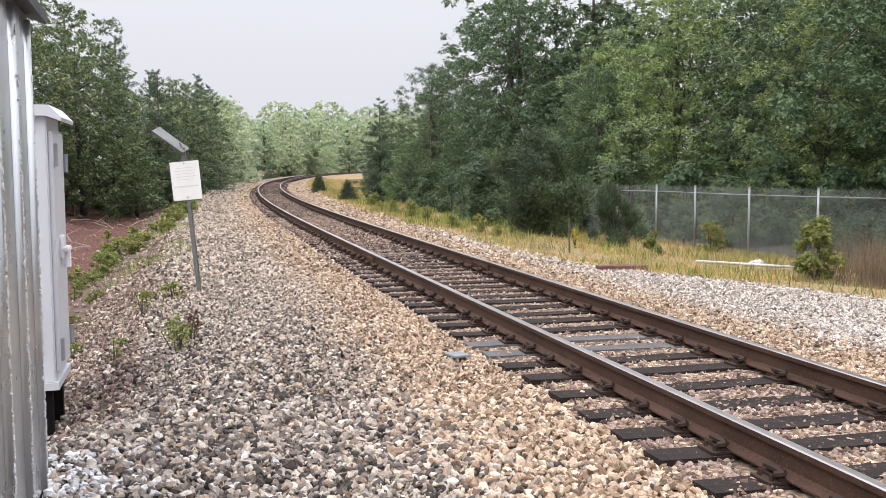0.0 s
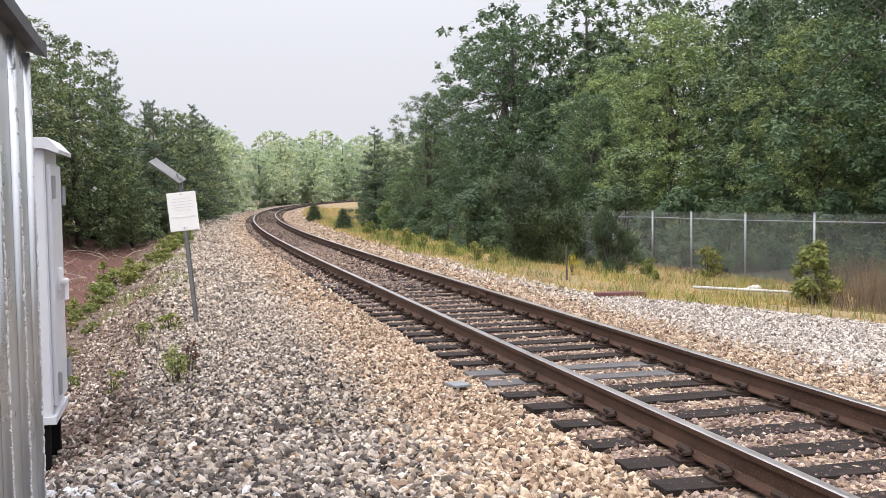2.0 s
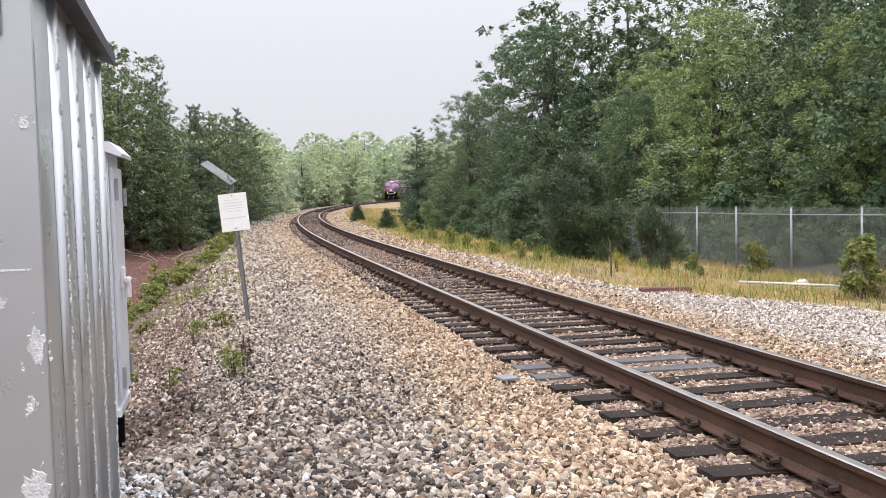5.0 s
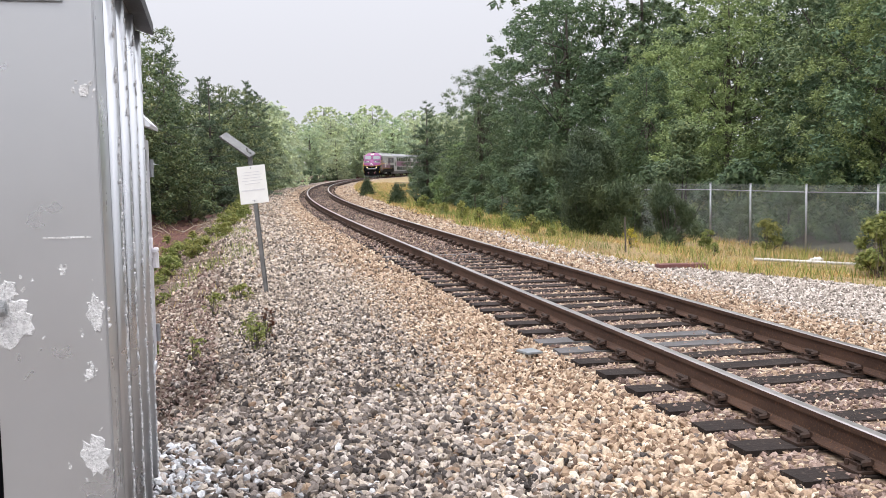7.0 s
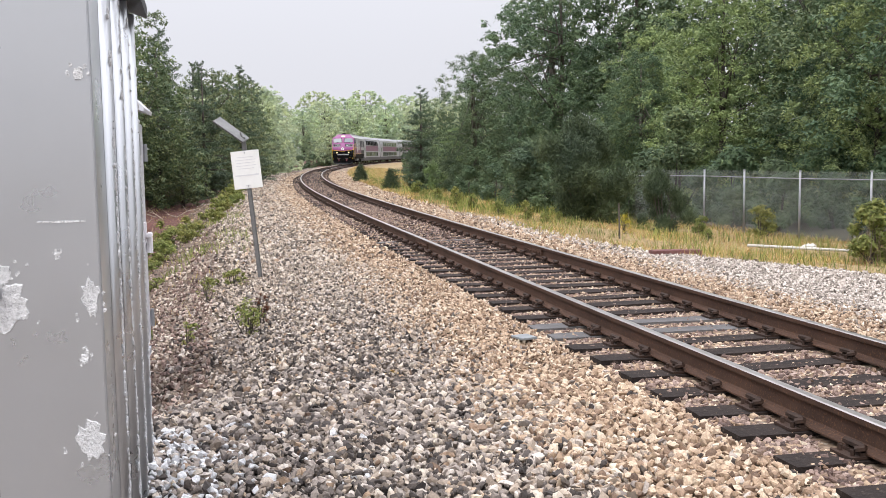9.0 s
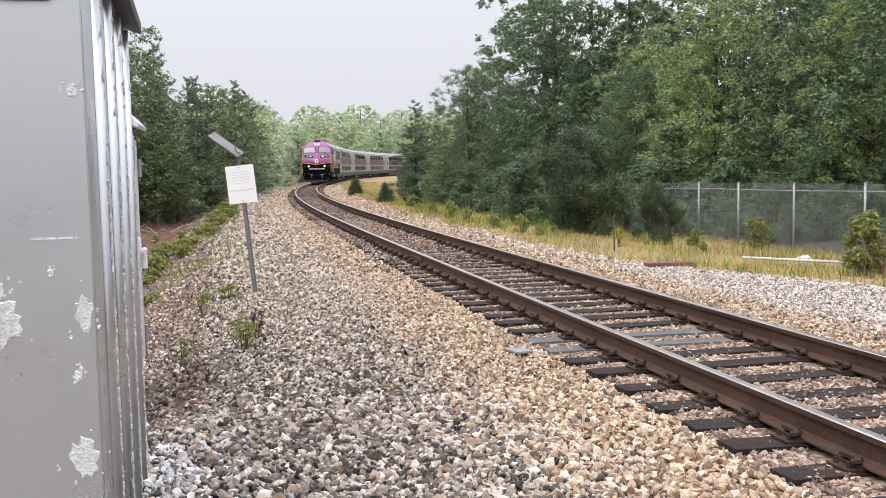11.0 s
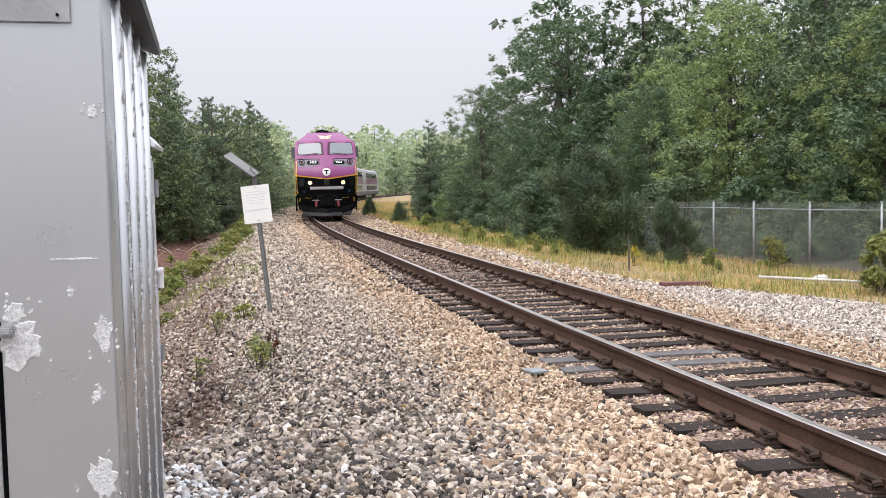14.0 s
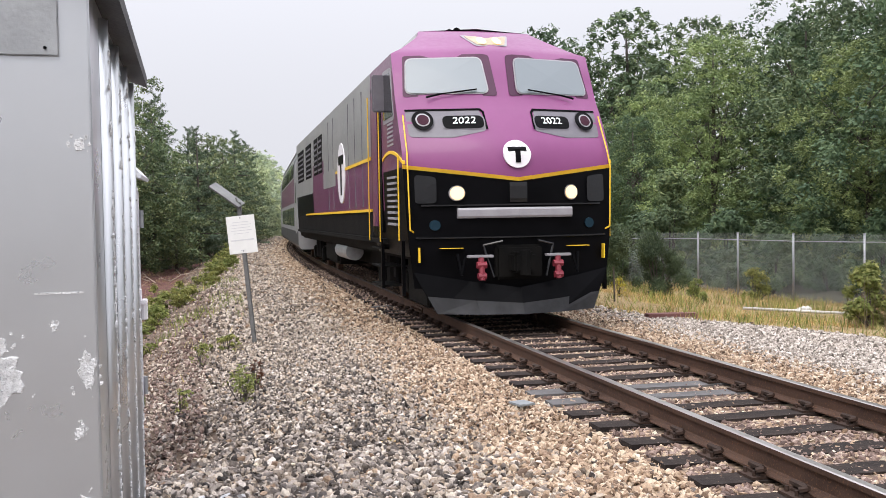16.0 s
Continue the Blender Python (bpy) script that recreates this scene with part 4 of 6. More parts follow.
def build_signal_house():
    base = wall_frame() @ Matrix.Translation((0.098, 3.40, 0)) @ Matrix.Rotation(radians(1.5), 4, "Z")
    house = empty("signal_house", base, "silver-painted ribbed steel signal house with flaking paint", "equipment hut")
    part("wall", boxes((-1.4, 0, 0, HUT_LEN, -0.16, HUT_TOP), bevel=0.006), M_SILVER, house)
    part("base_frame", boxes((-1.38, -0.01, 0.015, HUT_LEN - 0.02, -0.3, -0.16)), M_UNDER, house)
    bm = bmesh.new()
    prof = [(0.09, HUT_TOP - 0.05), (0.09, HUT_TOP + 0.01), (-0.70, HUT_TOP + 0.28), (-1.49, HUT_TOP + 0.01), (-1.49, HUT_TOP - 0.05), (-0.70, HUT_TOP + 0.21)]
    rows = [[bm.verts.new((x, y, z)) for x, z in prof] for y in (-0.06, HUT_LEN + 0.08)]
    for k in range(6):
        bm.faces.new((rows[0][k], rows[0][(k + 1) % 6], rows[1][(k + 1) % 6], rows[1][k]))
    for r in rows:
        bm.faces.new((r[0], r[1], r[2], r[5]))
        bm.faces.new((r[2], r[3], r[4], r[5]))
    part("roof", bm, M_DARKROOF, house, "dark overhanging roof edge")
    bm = bmesh.new()
    tri = [[bm.verts.new((x, y, z)) for x, z in ((0, HUT_TOP + 0.001), (-1.4, HUT_TOP + 0.001), (-0.70, HUT_TOP + 0.22))] for y in (0.001, 0.02)]
    bm.faces.new(tri[0]), bm.faces.new(tri[1])
    for k in range(3):
        bm.faces.new((tri[0][k], tri[0][(k + 1) % 3], tri[1][(k + 1) % 3], tri[1][k]))
    part("gable", bm, M_SILVER, house)
    rng = random.Random(8)
    for y, w in RIBS:
        bm = bmesh.new()
        arc = [(0.001, y - w - 0.012)] + [(0.001 + 0.030 * math.sin(math.pi * k / 8) ** 0.7, y - w * math.cos(math.pi * k / 8)) for k in range(1, 8)] + [(0.001, y + w + 0.012)]
        ends = [[bm.verts.new((px, py, z)) for px, py in arc] for z in (-0.14, HUT_TOP - 0.06)]
        for k in range(8):
            bm.faces.new((ends[0][k], ends[0][k + 1], ends[1][k + 1], ends[1][k]))
        bm.faces.new(ends[0]), bm.faces.new(ends[1][::-1])
        rib = part("rib", bm, M_SILVER, house, "", True)
        bm = bmesh.new()
        z = -0.12
        while z < HUT_TOP - 0.1:
            h = rng.uniform(0.006, 0.03)
            if rng.random() < (0.95 if z < 1.5 else 0.35):
                t = bmesh.ops.create_icosphere(bm, subdivisions=1, radius=1.0)["verts"]
                dy, wy = rng.uniform(-0.4, 0.4) * w, w * rng.uniform(0.2, 0.5)
                for v in t:
                    j = rng.uniform(0.7, 1.25)
                    v.co = Vector((0.029 + v.co.x * 0.008 * j, y + dy + v.co.y * wy * j, z + v.co.z * h * j))
            z += h * rng.uniform(0.7, 1.6)
        tagged(part("flaking_strip", bm, M_PEEL, rib, "flaking whitish paint down the rib"), kind="stuff")
    # end door: leaf right of the seam, handle, name plate, scaled down onto the end wall below
    side_parts = set(house.children_recursive)
    part("door", boxes((-0.455, -0.012, 4.3380, 4.3490, -0.10, 2.20), bevel=0.004), M_SILVER, house)
    part("door_seam", boxes((-0.475, -0.457, 4.3430, 4.3510, -0.10, 1.0)), M_BLACK, house, "dark gap beside the door leaf")
    part("door", boxes((-1.25, -0.477, 4.3380, 4.3490, -0.10, 2.20), bevel=0.004), M_SILVER, house)
    bm = boxes((-0.455, -0.40, 4.3150, 4.3400, 0.93, 0.99), (-0.62, -0.405, 4.28, 4.3150, 0.945, 0.975), bevel=0.008)
    part("door_handle", bm, M_GALV, house, "galvanised lever handle")
    plate = part("name_plate", boxes((-0.98, -0.13, 4.3310, 4.3410, 2.225, 2.52), bevel=0.003), M_GALV, house, "grey plate with black lettering")
    for x in (-0.18, -0.93):
        part("rivet", rods(((x, 4.3310, 2.255), (x, 4.3250, 2.255), 0.007)), M_BLACK, plate)
    part("letter", text_mesh_bm("Y", 0.115, (-0.405, 4.3220, 2.335)), M_BLACK, plate)
    for k, (a, z, ra, rz) in enumerate(((0.06, 1.86, 0.026, 0.032), (0.18, 1.115, 0.014, 0.010), (0.055, 0.92, 0.040, 0.095), (0.09, 0.665, 0.018, 0.03), (0.085, 0.30, 0.07, 0.10), (0.385, 0.90, 0.10, 0.12), (0.40, 1.03, 0.05, 0.05))):
        part("paint_flake", flake(a, z, ra, rz, 60 + k), M_PEEL, house, "rough patch of flaked paint")
    part("scratch", boxes((-0.25, -0.06, 4.3345, 4.3380, 1.245, 1.253)), M_PEEL, house)
    fit = Matrix.Translation((0.006, 0, 1.52)) @ Matrix.Scale(0.78, 4) @ Matrix.Translation((0, -4.35, -1.52))
    for o in house.children_recursive:
        if o not in side_parts:
            o.data.transform(fit)
    return house


def text_mesh_bm(body, size, at, turn=None):
    """Letters of the built-in font as a thin mesh, reading along x, facing -y."""
    cu = bpy.data.curves.new("letters", "FONT")
    cu.body, cu.size, cu.extrude = body, size, 0.002
    cu.align_x, cu.align_y = "CENTER", "BOTTOM"
    ob = bpy.data.objects.new("letters", cu)
    me = bpy.data.meshes.new_from_object(ob)
    bm = bmesh.new()
    bm.from_mesh(me)
    bpy.data.objects.remove(ob)
    bpy.data.meshes.remove(me)
    bmesh.ops.transform(bm, verts=bm.verts, matrix=Matrix.Translation(at) @ (turn or Matrix.Identity(4)) @ Matrix.Rotation(radians(90), 4, "X"))
    return bm


def build_cabinet():
    cab = empty("relay_cabinet", Matrix.Translation((0, 0.1, 1.53)) @ Matrix.Scale(1.1, 4) @ Matrix.Translation((0, -0.1, -1.53)) @ wall_frame() @ Matrix.Translation((-0.10, -0.03, 1.53)) @ Matrix.Scale(1.14, 4) @ Matrix.Translation((0, 0, -1.53)), "tall silver-grey steel relay cabinet standing on short legs", "cabinet")
    part("body", boxes((-0.72, 0.0, 6.42, 7.02, 0.21, 1.83), bevel=0.008), M_SILVER2, cab)
    bm = bmesh.new()
    prof = [(0.085, 1.80), (0.09, 1.822), (0.02, 1.895), (-0.72, 1.905), (-0.8, 1.83), (-0.8, 1.81), (0.0, 1.83)]
    rows = [[bm.verts.new((x, y, z)) for x, z in prof] for y in (6.38, 7.06)]
    for k in range(7):
        bm.faces.new((rows[0][k], rows[0][(k + 1) % 7], rows[1][(k + 1) % 7], rows[1][k]))
    bm.faces.new(rows[0]), bm.faces.new(rows[1])
    part("hood", bm, M_SILVER2, cab, "sloping rain hood")
    door = part("door", boxes((0.001, 0.026, 6.46, 6.99, 0.27, 1.74), bevel=0.005), M_SILVER2, cab)
    for z in (1.55, 0.42):
        part("hinge", rods(((0.04, 6.99, z - 0.06), (0.04, 6.99, z + 0.06), 0.014)), M_GALV, door)
    bm = boxes((0.026, 0.05, 6.62, 6.72, 0.96, 1.10), (0.05, 0.085, 6.60, 6.74, 1.00, 1.03), bevel=0.006)
    add_rod(bm, (0.065, 6.67, 0.90), (0.065, 6.67, 1.0), 0.022)
    part("handle", bm, M_WHITE, door, "pale lever handle with padlock")
    for z in (1.60, 0.40):
        part("latch", boxes((0.026, 0.045, 6.5, 6.56, z - 0.07, z + 0.07), bevel=0.004), M_GALV, door)
    for x in (-0.66, -0.06):
        for y in (6.47, 6.97):
            part("leg", boxes((x - 0.035, x + 0.035, y - 0.035, y + 0.035, -0.26, 0.21)), M_UNDER, cab)
    bm = boxes((-0.74, 0.02, 6.40, 7.04, 0.17, 0.215))
    part("skirt", bm, M_SILVER2, cab)
    return cab


build_signal_house()
build_cabinet()


# ---- sign by the line ----
def build_sign():
    sign = empty("trackside_sign", Matrix.Translation((-3.43, 13.68, -0.33)) @ Matrix.Rotation(radians(-5.2), 4, "Y") @ Matrix.Rotation(radians(-3), 4, "Z"), "white notice on a leaning grey steel post with tilted panel", "sign")
    bm = boxes((-0.03, 0.03, 0.0, 0.008, -0.25, 2.12), (-0.03, -0.022, 0.0, 0.03, -0.25, 2.12), (0.022, 0.03, 0.0, 0.03, -0.25, 2.12))
    for k in range(20):
        add_box(bm, -0.006, 0.006, -0.002, 0.001, 0.1 + k * 0.1, 0.118 + k * 0.1)
    part("post", bm, M_POST, sign)
    plate = part("plate", boxes((-0.205, 0.205, -0.012, -0.004, 1.395, 1.93), bevel=0.003), M_SIGN, sign, "white sheet-metal notice")
    for z, w, h in ((1.84, 0.24, 0.008), (1.80, 0.30, 0.008), (1.76, 0.27, 0.008), (1.72, 0.30, 0.008), (1.68, 0.22, 0.008), (1.585, 0.34, 0.018), (1.44, 0.07, 0.010)):
        part("text_bar", boxes((-w / 2, w / 2, -0.0145, -0.0122, z - h / 2, z + h / 2)), M_INK, plate)
    for z in (1.90, 1.43):
        part("bolt", rods(((0, -0.02, z), (0, -0.011, z), 0.01)), M_GALV, plate)
    bm = boxes((-0.26, 0.26, -0.10, 0.10, -0.012, 0.012), bevel=0.004)
    bmesh.ops.transform(bm, verts=bm.verts, matrix=Matrix.Translation((-0.16, 0.02, 2.24)) @ Matrix.Rotation(radians(41), 4, "Y") @ Matrix.Rotation(radians(22), 4, "X"))
    part("tilted_panel", bm, M_POST, sign, "grey rectangular panel tilted on the post top")
    part("bracket", rods(((0, 0.012, 2.05), (-0.03, 0.015, 2.19), 0.014)), M_POST, sign)
    return sign


build_sign()


# ---- chain-link fence ----
def build_fence():
    fence = empty("chain_link_fence", Matrix.Identity(4), "grey galvanised chain-link fence below the trees", "fence")
    pts = [Vector((5.68 + 0.72 * k, 26.5 - 1.97 * k, 0)) for k in (-2, -1, 0, 0.855, 1.88, 2.97, 4, 5, 6, 7)]
    for p in pts:
        p.z = ground_at(p.x, p.y)
    for p in pts:
        post = part("post", rods(((p.x, p.y, p.z - 0.1), (p.x, p.y, p.z + 1.54), 0.026)), M_GALV, fence, "", True)
        part("post_cap", rods(((p.x, p.y, p.z + 1.54), (p.x, p.y, p.z + 1.57), 0.031)), M_GALV, post)
    for a, b in zip(pts, pts[1:]):
        part("top_wire", rods((a + Vector((0, 0, 1.38)), b + Vector((0, 0, 1.38)), 0.010)), M_GALV, fence)
        L, H = (b - a).to_2d().length, 1.5
        d = (b - a) / L
        nrm = Vector((d.y, -d.x, 0)).normalized()
        verts, faces = [], []
        step = 0.075
        def wire(u0, z0, u1, z1):
            o = len(verts)
            t = Vector((u1 - u0, z1 - z0)).normalized() * 0.0024
            for u, z in ((u0, z0), (u1, z1)):
                base = a + d * u
                zz = a.z + (b.z - a.z) * u / L + 0.04 + z
                q = Vector((base.x, base.y, zz)) - nrm * 0.036
                side = Vector((-t.y * d.x, -t.y * d.y, t.x))
                verts.extend((q + side, q - side, q + nrm * 0.0035))
            faces.extend(((o, o + 3, o + 4, o + 1), (o + 1, o + 4, o + 5, o + 2), (o + 2, o + 5, o + 3, o)))
        k = -H
        while k < L:
            u0, z0 = max(k, 0), max(-k, 0)
            u1 = min(k + H, L)
            if u1 > u0 + 0.01:
                wire(u0, z0, u1, z0 + u1 - u0)
                wire(L - u0, z0, L - u1, z0 + u1 - u0)
            k += step
        mesh_object("wire_mesh", verts, faces, M_MESH, fence)
    return fence


build_fence()


# ---- verge: grass, weeds, litter ----
def blades(name, x, y, z, height, width, mat, seed, label, category="grass", lean=0.35):
    rng = np.random.default_rng(seed)
    n = len(x)
    h = height * rng.uniform(0.45, 1.3, n)
    a = rng.uniform(0, 6.2832, n)
    w = width * rng.uniform(0.6, 1.4, n)
    lx, ly = rng.normal(0, lean, n) * h, rng.normal(0, lean, n) * h
    dx, dy = np.cos(a) * w, np.sin(a) * w
    V = np.stack((np.stack((x - dx, y - dy, z), -1), np.stack((x + dx, y + dy, z), -1), np.stack((x + lx, y + ly, z + h), -1)), 1).reshape(-1, 3)
    F = np.arange(n * 3).reshape(-1, 3)
    me = bpy.data.meshes.new(name)
    me.vertices.add(len(V))
    me.vertices.foreach_set("co", V.astype(np.float32).ravel())
    me.loops.add(F.size)
    me.loops.foreach_set("vertex_index", F.astype(np.int32).ravel())
    me.polygons.add(len(F))
    me.polygons.foreach_set("loop_start", np.arange(0, F.size, 3, dtype=np.int32))
    me.materials.append(mat)
    me.update(calc_edges=True)
    return tagged(new(name, me), label, category, kind="stuff")


def verge_line(s):
    return 2.5 + 3.6 * (1 - smooth(11.0, 17.5, s)) + 0.5 * smooth(26, 60, s)


def field(n, s0, s1, u0, u1, seed, clump=0.0):
    rng = np.random.default_rng(seed)
    s = s0 + (s1 - s0) * rng.random(n) ** 1.3
    u = rng.uniform(u0, u1, n)
    if clump:
        keep = np.sin(s * 1.3 + 2 * np.sin(u * 1.1)) * np.cos(u * 1.7 + s * 0.4) + rng.normal(0, 0.45, n) > clump
        s, u = s[keep], u[keep]
    return s, u


s_, u_ = field(90000, 6, 110, 0.0, 7.0, 3)
u_ = verge_line(s_) + u_ * 0.95
p_ = plan_points(s_, u_, -0.02)
blades("dry_grass", p_[:, 0], p_[:, 1], p_[:, 2], 0.13, 0.0065, M_DRYGRASS, 3, "golden dry grass on the verge", lean=0.6)
s_, u_ = field(46000, 6, 80, 0.0, 6.5, 2, 0.55)
p_ = plan_points(s_, verge_line(s_) + u_, -0.02)
blades("dry_grass", p_[:, 0], p_[:, 1], p_[:, 2], 0.20, 0.006, M_DRYGRASS, 2, "taller tufts of straw-coloured grass on the verge", lean=0.4)
s_, u_ = field(34000, 8, 80, 0.0, 6.0, 4, 0.25)
p_ = plan_points(s_, verge_line(s_) + u_, -0.02)
blades("green_weeds", p_[:, 0], p_[:, 1], p_[:, 2], 0.24, 0.009, M_WEED, 4, "patches of green weeds in the dry grass")
rng_ = np.random.default_rng(9)
p_ = np.stack((rng_.normal(8.0, 0.6, 3000), rng_.normal(16.9, 0.7, 3000)), -1)
z_ = np.array([ground_at(x, y) for x, y in p_]) - 0.02
blades("tall_brush", p_[:, 0], p_[:, 1], z_, 0.8, 0.0045, M_BRUSH, 9, "tall brown dead stalks beside the fence", lean=0.15)
s_, u_ = field(40000, 34, 130, 0.0, 7.0, 5)
p_ = plan_points(s_, verge_line(s_) + u_, -0.02)
blades("far_grass", p_[:, 0], p_[:, 1], p_[:, 2], 0.3, 0.014, M_DRYGRASS, 5, "dry grass on the verge along the curve")
s_, u_ = field(30000, 30, 130, 0.0, 7.0, 6, 0.3)
p_ = plan_points(s_, verge_line(s_) + u_, -0.02)
blades("far_weeds", p_[:, 0], p_[:, 1], p_[:, 2], 0.34, 0.016, M_WEED, 6, "green weeds on the verge along the curve")
# weeds on the shoulder of the ditch
s_, u_ = field(7000, 19, 60, -2.4, 0.3, 12, 0.5)
p_ = plan_points(s_, -3.9 + u_ * 0.6, -0.02)
blades("shoulder_weeds", p_[:, 0], p_[:, 1], p_[:, 2], 0.20, 0.008, M_WEED, 12, "yellow-green weeds along the ditch shoulder")
s_, u_ = field(6000, 11, 60, -4, 0, 13, 0.7)
p_ = plan_points(s_, -4.0 + u_, -0.02)
blades("shoulder_grass", p_[:, 0], p_[:, 1], p_[:, 2], 0.16, 0.006, M_DRYGRASS, 13, "thin dry grass on the ditch slope")
s_, u_ = field(15000, 12, 50, -8.5, 0, 14, 0.1)
p_ = plan_points(s_, -5.2 + u_, 0.0)
blades("twig_litter", p_[:, 0], p_[:, 1], p_[:, 2], 0.13, 0.010, M_BRUSH, 14, "brown twigs and dead stalks strewn on the red soil", "litter", 1.6)

weed = bush("weed_clump", "yellow-green leafy weeds on the ditch shoulder", M_WEED, 71, 0.8, 0.9, 1700, 0.045, category="weed", thin=1.2)
rng_ = random.Random(71)
rows_ = []
for k in range(34):
    s = 21.5 + 34 * (k / 33) ** 1.2
    u = -4.0 - max(0.0, 1.9 - 0.13 * (s - 21.5)) - rng_.uniform(-0.25, 0.75)
    rows_.append(tuple(place(s, u).to_2d()) + (rng_.uniform(0.55, 1.15), rng_.uniform(0.8, 1.3)))
plant_copies(weed, rows_, "weeds on the ditch shoulder")
small = bush("slope_weed", "low olive weed on the brown slope", M_WEED, 70, 0.26, 0.6, 700, 0.03, category="weed", thin=1.3)
plant_copies(small, [tuple(place(s, u).to_2d()) + (k, 1.0) for s, u, k in ((14.9, -4.1, 1.0), (15.4, -4.4, 0.6), (13.2, -5.2, 0.7), (16.4, -5.6, 0.9), (18.5, -5.4, 0.8), (20.0, -5.9, 0.9), (12.2, -4.6, 0.5))], "weeds on the brown slope")
brush = bush("dead_brush", "bare reddish-brown dead brush at the wood's edge", M_BRUSH, 69, 2.6, 2.6, 5200, 0.13, category="brush", thin=0.10, rise=0.5)
plant_copies(brush, [tuple(place(s, u).to_2d()) + (k, 1.0) for s, u, k in ((36, -13.2, 1.0), (39, -12.6, 0.9), (42, -12.2, 1.1), (46, -11.4, 1.1), (50, -10.8, 1.0), (54, -10.2, 1.2), (59, -8.8, 1.1), (66, -8.6, 1.2), (32, -14.4, 0.9))], "dead brush along the bank")
under = bush("undergrowth", "dark green shrub under the trees", M_LEAF, 72, 1.9, 2.4, 5600, 0.08)
plant_copies(under, [tuple(place(s, u).to_2d()) + (k, 1.0) for s, u, k in ((38, -14.2, 0.9), (43, -14.0, 1.1), (48, -13.0, 1.0), (53, -12.0, 1.0), (57, -9.8, 1.1), (64, -9.6, 1.1), (72, -9.3, 1.2), (82, -9.2, 1.2), (92, -8.8, 1.3), (104, -8.6, 1.3), (118, -8.4, 1.4), (132, -8.4, 1.4), (146, -8.2, 1.5), (160, -8.2, 1.5), (175, -8.5, 1.6), (190, -9, 1.7), (206, -9, 1.7), (35, -16.2, 1.0), (31, -17.2, 1.0))], "undergrowth along the bank")
under_r = copy_thing(under, Matrix.Identity(4))
tagged(under_r, "dark green shrub at the wood's edge")
plant_copies(under_r, [(1.8, 37, 1.0, 1.0), (0.2, 41, 0.9, 1.0), (-0.9, 46, 0.8, 1.0), (-1.6, 52, 0.85, 1.0), (-2.6, 58, 0.9, 1.0), (5.0, 31, 1.2, 1.0), (7.2, 29.5, 1.2, 1.0), (9.2, 27, 1.2, 1.0), (11.3, 24.5, 1.2, 1.0), (13.3, 21.5, 1.2, 1.0), (6.6, 27.2, 0.6, 1.0), (8.6, 25, 0.8, 1.0), (10.2, 21.5, 0.8, 1.0), (15, 18.5, 1.2, 1.0), (7.4, 25.6, 0.8, 1.0), (9.0, 23.2, 0.8, 1.0), (10.8, 19.5, 0.9, 1.0), (8.0, 27.8, 1.0, 1.0), (10.2, 25.5, 1.1, 1.0), (12.0, 22.5, 1.1, 1.0), (6.2, 29.0, 0.9, 1.0), (-4.5, 70, 0.9, 1.0), (-6, 82, 1.0, 1.0), (-7.2, 96, 1.2, 1.0), (-8.5, 112, 1.3, 1.0)], "undergrowth at the wood's edge")
green = bush("verge_weed", "green leafy weeds in the dry grass", M_WEED, 73, 0.55, 0.6, 1500, 0.032, category="weed")
plant_copies(green, [(0.9, 26.5, 1.1, 1.0), (-0.6, 31, 1.0, 1.0), (-1.2, 33.5, 1.2, 1.0), (5.1, 24.2, 0.9, 1.0), (6.4, 23.6, 1.4, 1.0), (4.6, 21.2, 0.5, 1.0), (1.9, 28, 0.6, 1.0), (-3.1, 42, 1.2, 1.0), (0.2, 28.6, 0.8, 1.0), (1.3, 24.6, 0.7, 0.8), (2.0, 25.6, 0.5, 0.7), (3.6, 21.6, 0.5, 0.7), (-2.0, 37, 1.0, 1.0), (-2.6, 39, 0.8, 1.0)], "weeds in the verge")
stand(bush("yellow_weed", "small plant with yellow leaves before the juniper", M_YELLOWLEAF, 74, 0.5, 0.42, 350, 0.03, category="weed"), 2.95, 22.2)
stand(bush("ballast_weed", "green weed growing through grey ballast", M_WEED, 75, 0.42, 0.42, 500, 0.025, category="weed"), -2.62, 9.55)
stand(bush("dried_weed", "rust-brown dried weed in the ballast", M_REDWEED, 76, 0.45, 0.22, 260, 0.022, category="weed"), -2.60, 10.05)
stand(bush("dried_weed", "small rusty seed-head weed on the slope", M_WEED, 77, 0.3, 0.16, 160, 0.022, category="weed"), -3.35, 9.9)
stand(bush("dried_weed", "pale green weed on the ballast slope", M_WEED, 78, 0.4, 0.3, 220, 0.025, category="weed"), -3.9, 12.6)
tuft = bush("grass_tuft", "small olive tuft among grey stones", M_DRYGRASS, 79, 0.1, 0.2, 160, 0.02, category="weed")
plant_copies(tuft, [(-0.98, 7.6, 1.0, 0.7), (-0.98, 6.2, 1.1, 0.7), (-0.62, 5.6, 0.7, 0.7), (4.4, 9.6, 1.6, 0.6), (4.8, 10.2, 1.8, 0.6)], "tufts in the ballast")

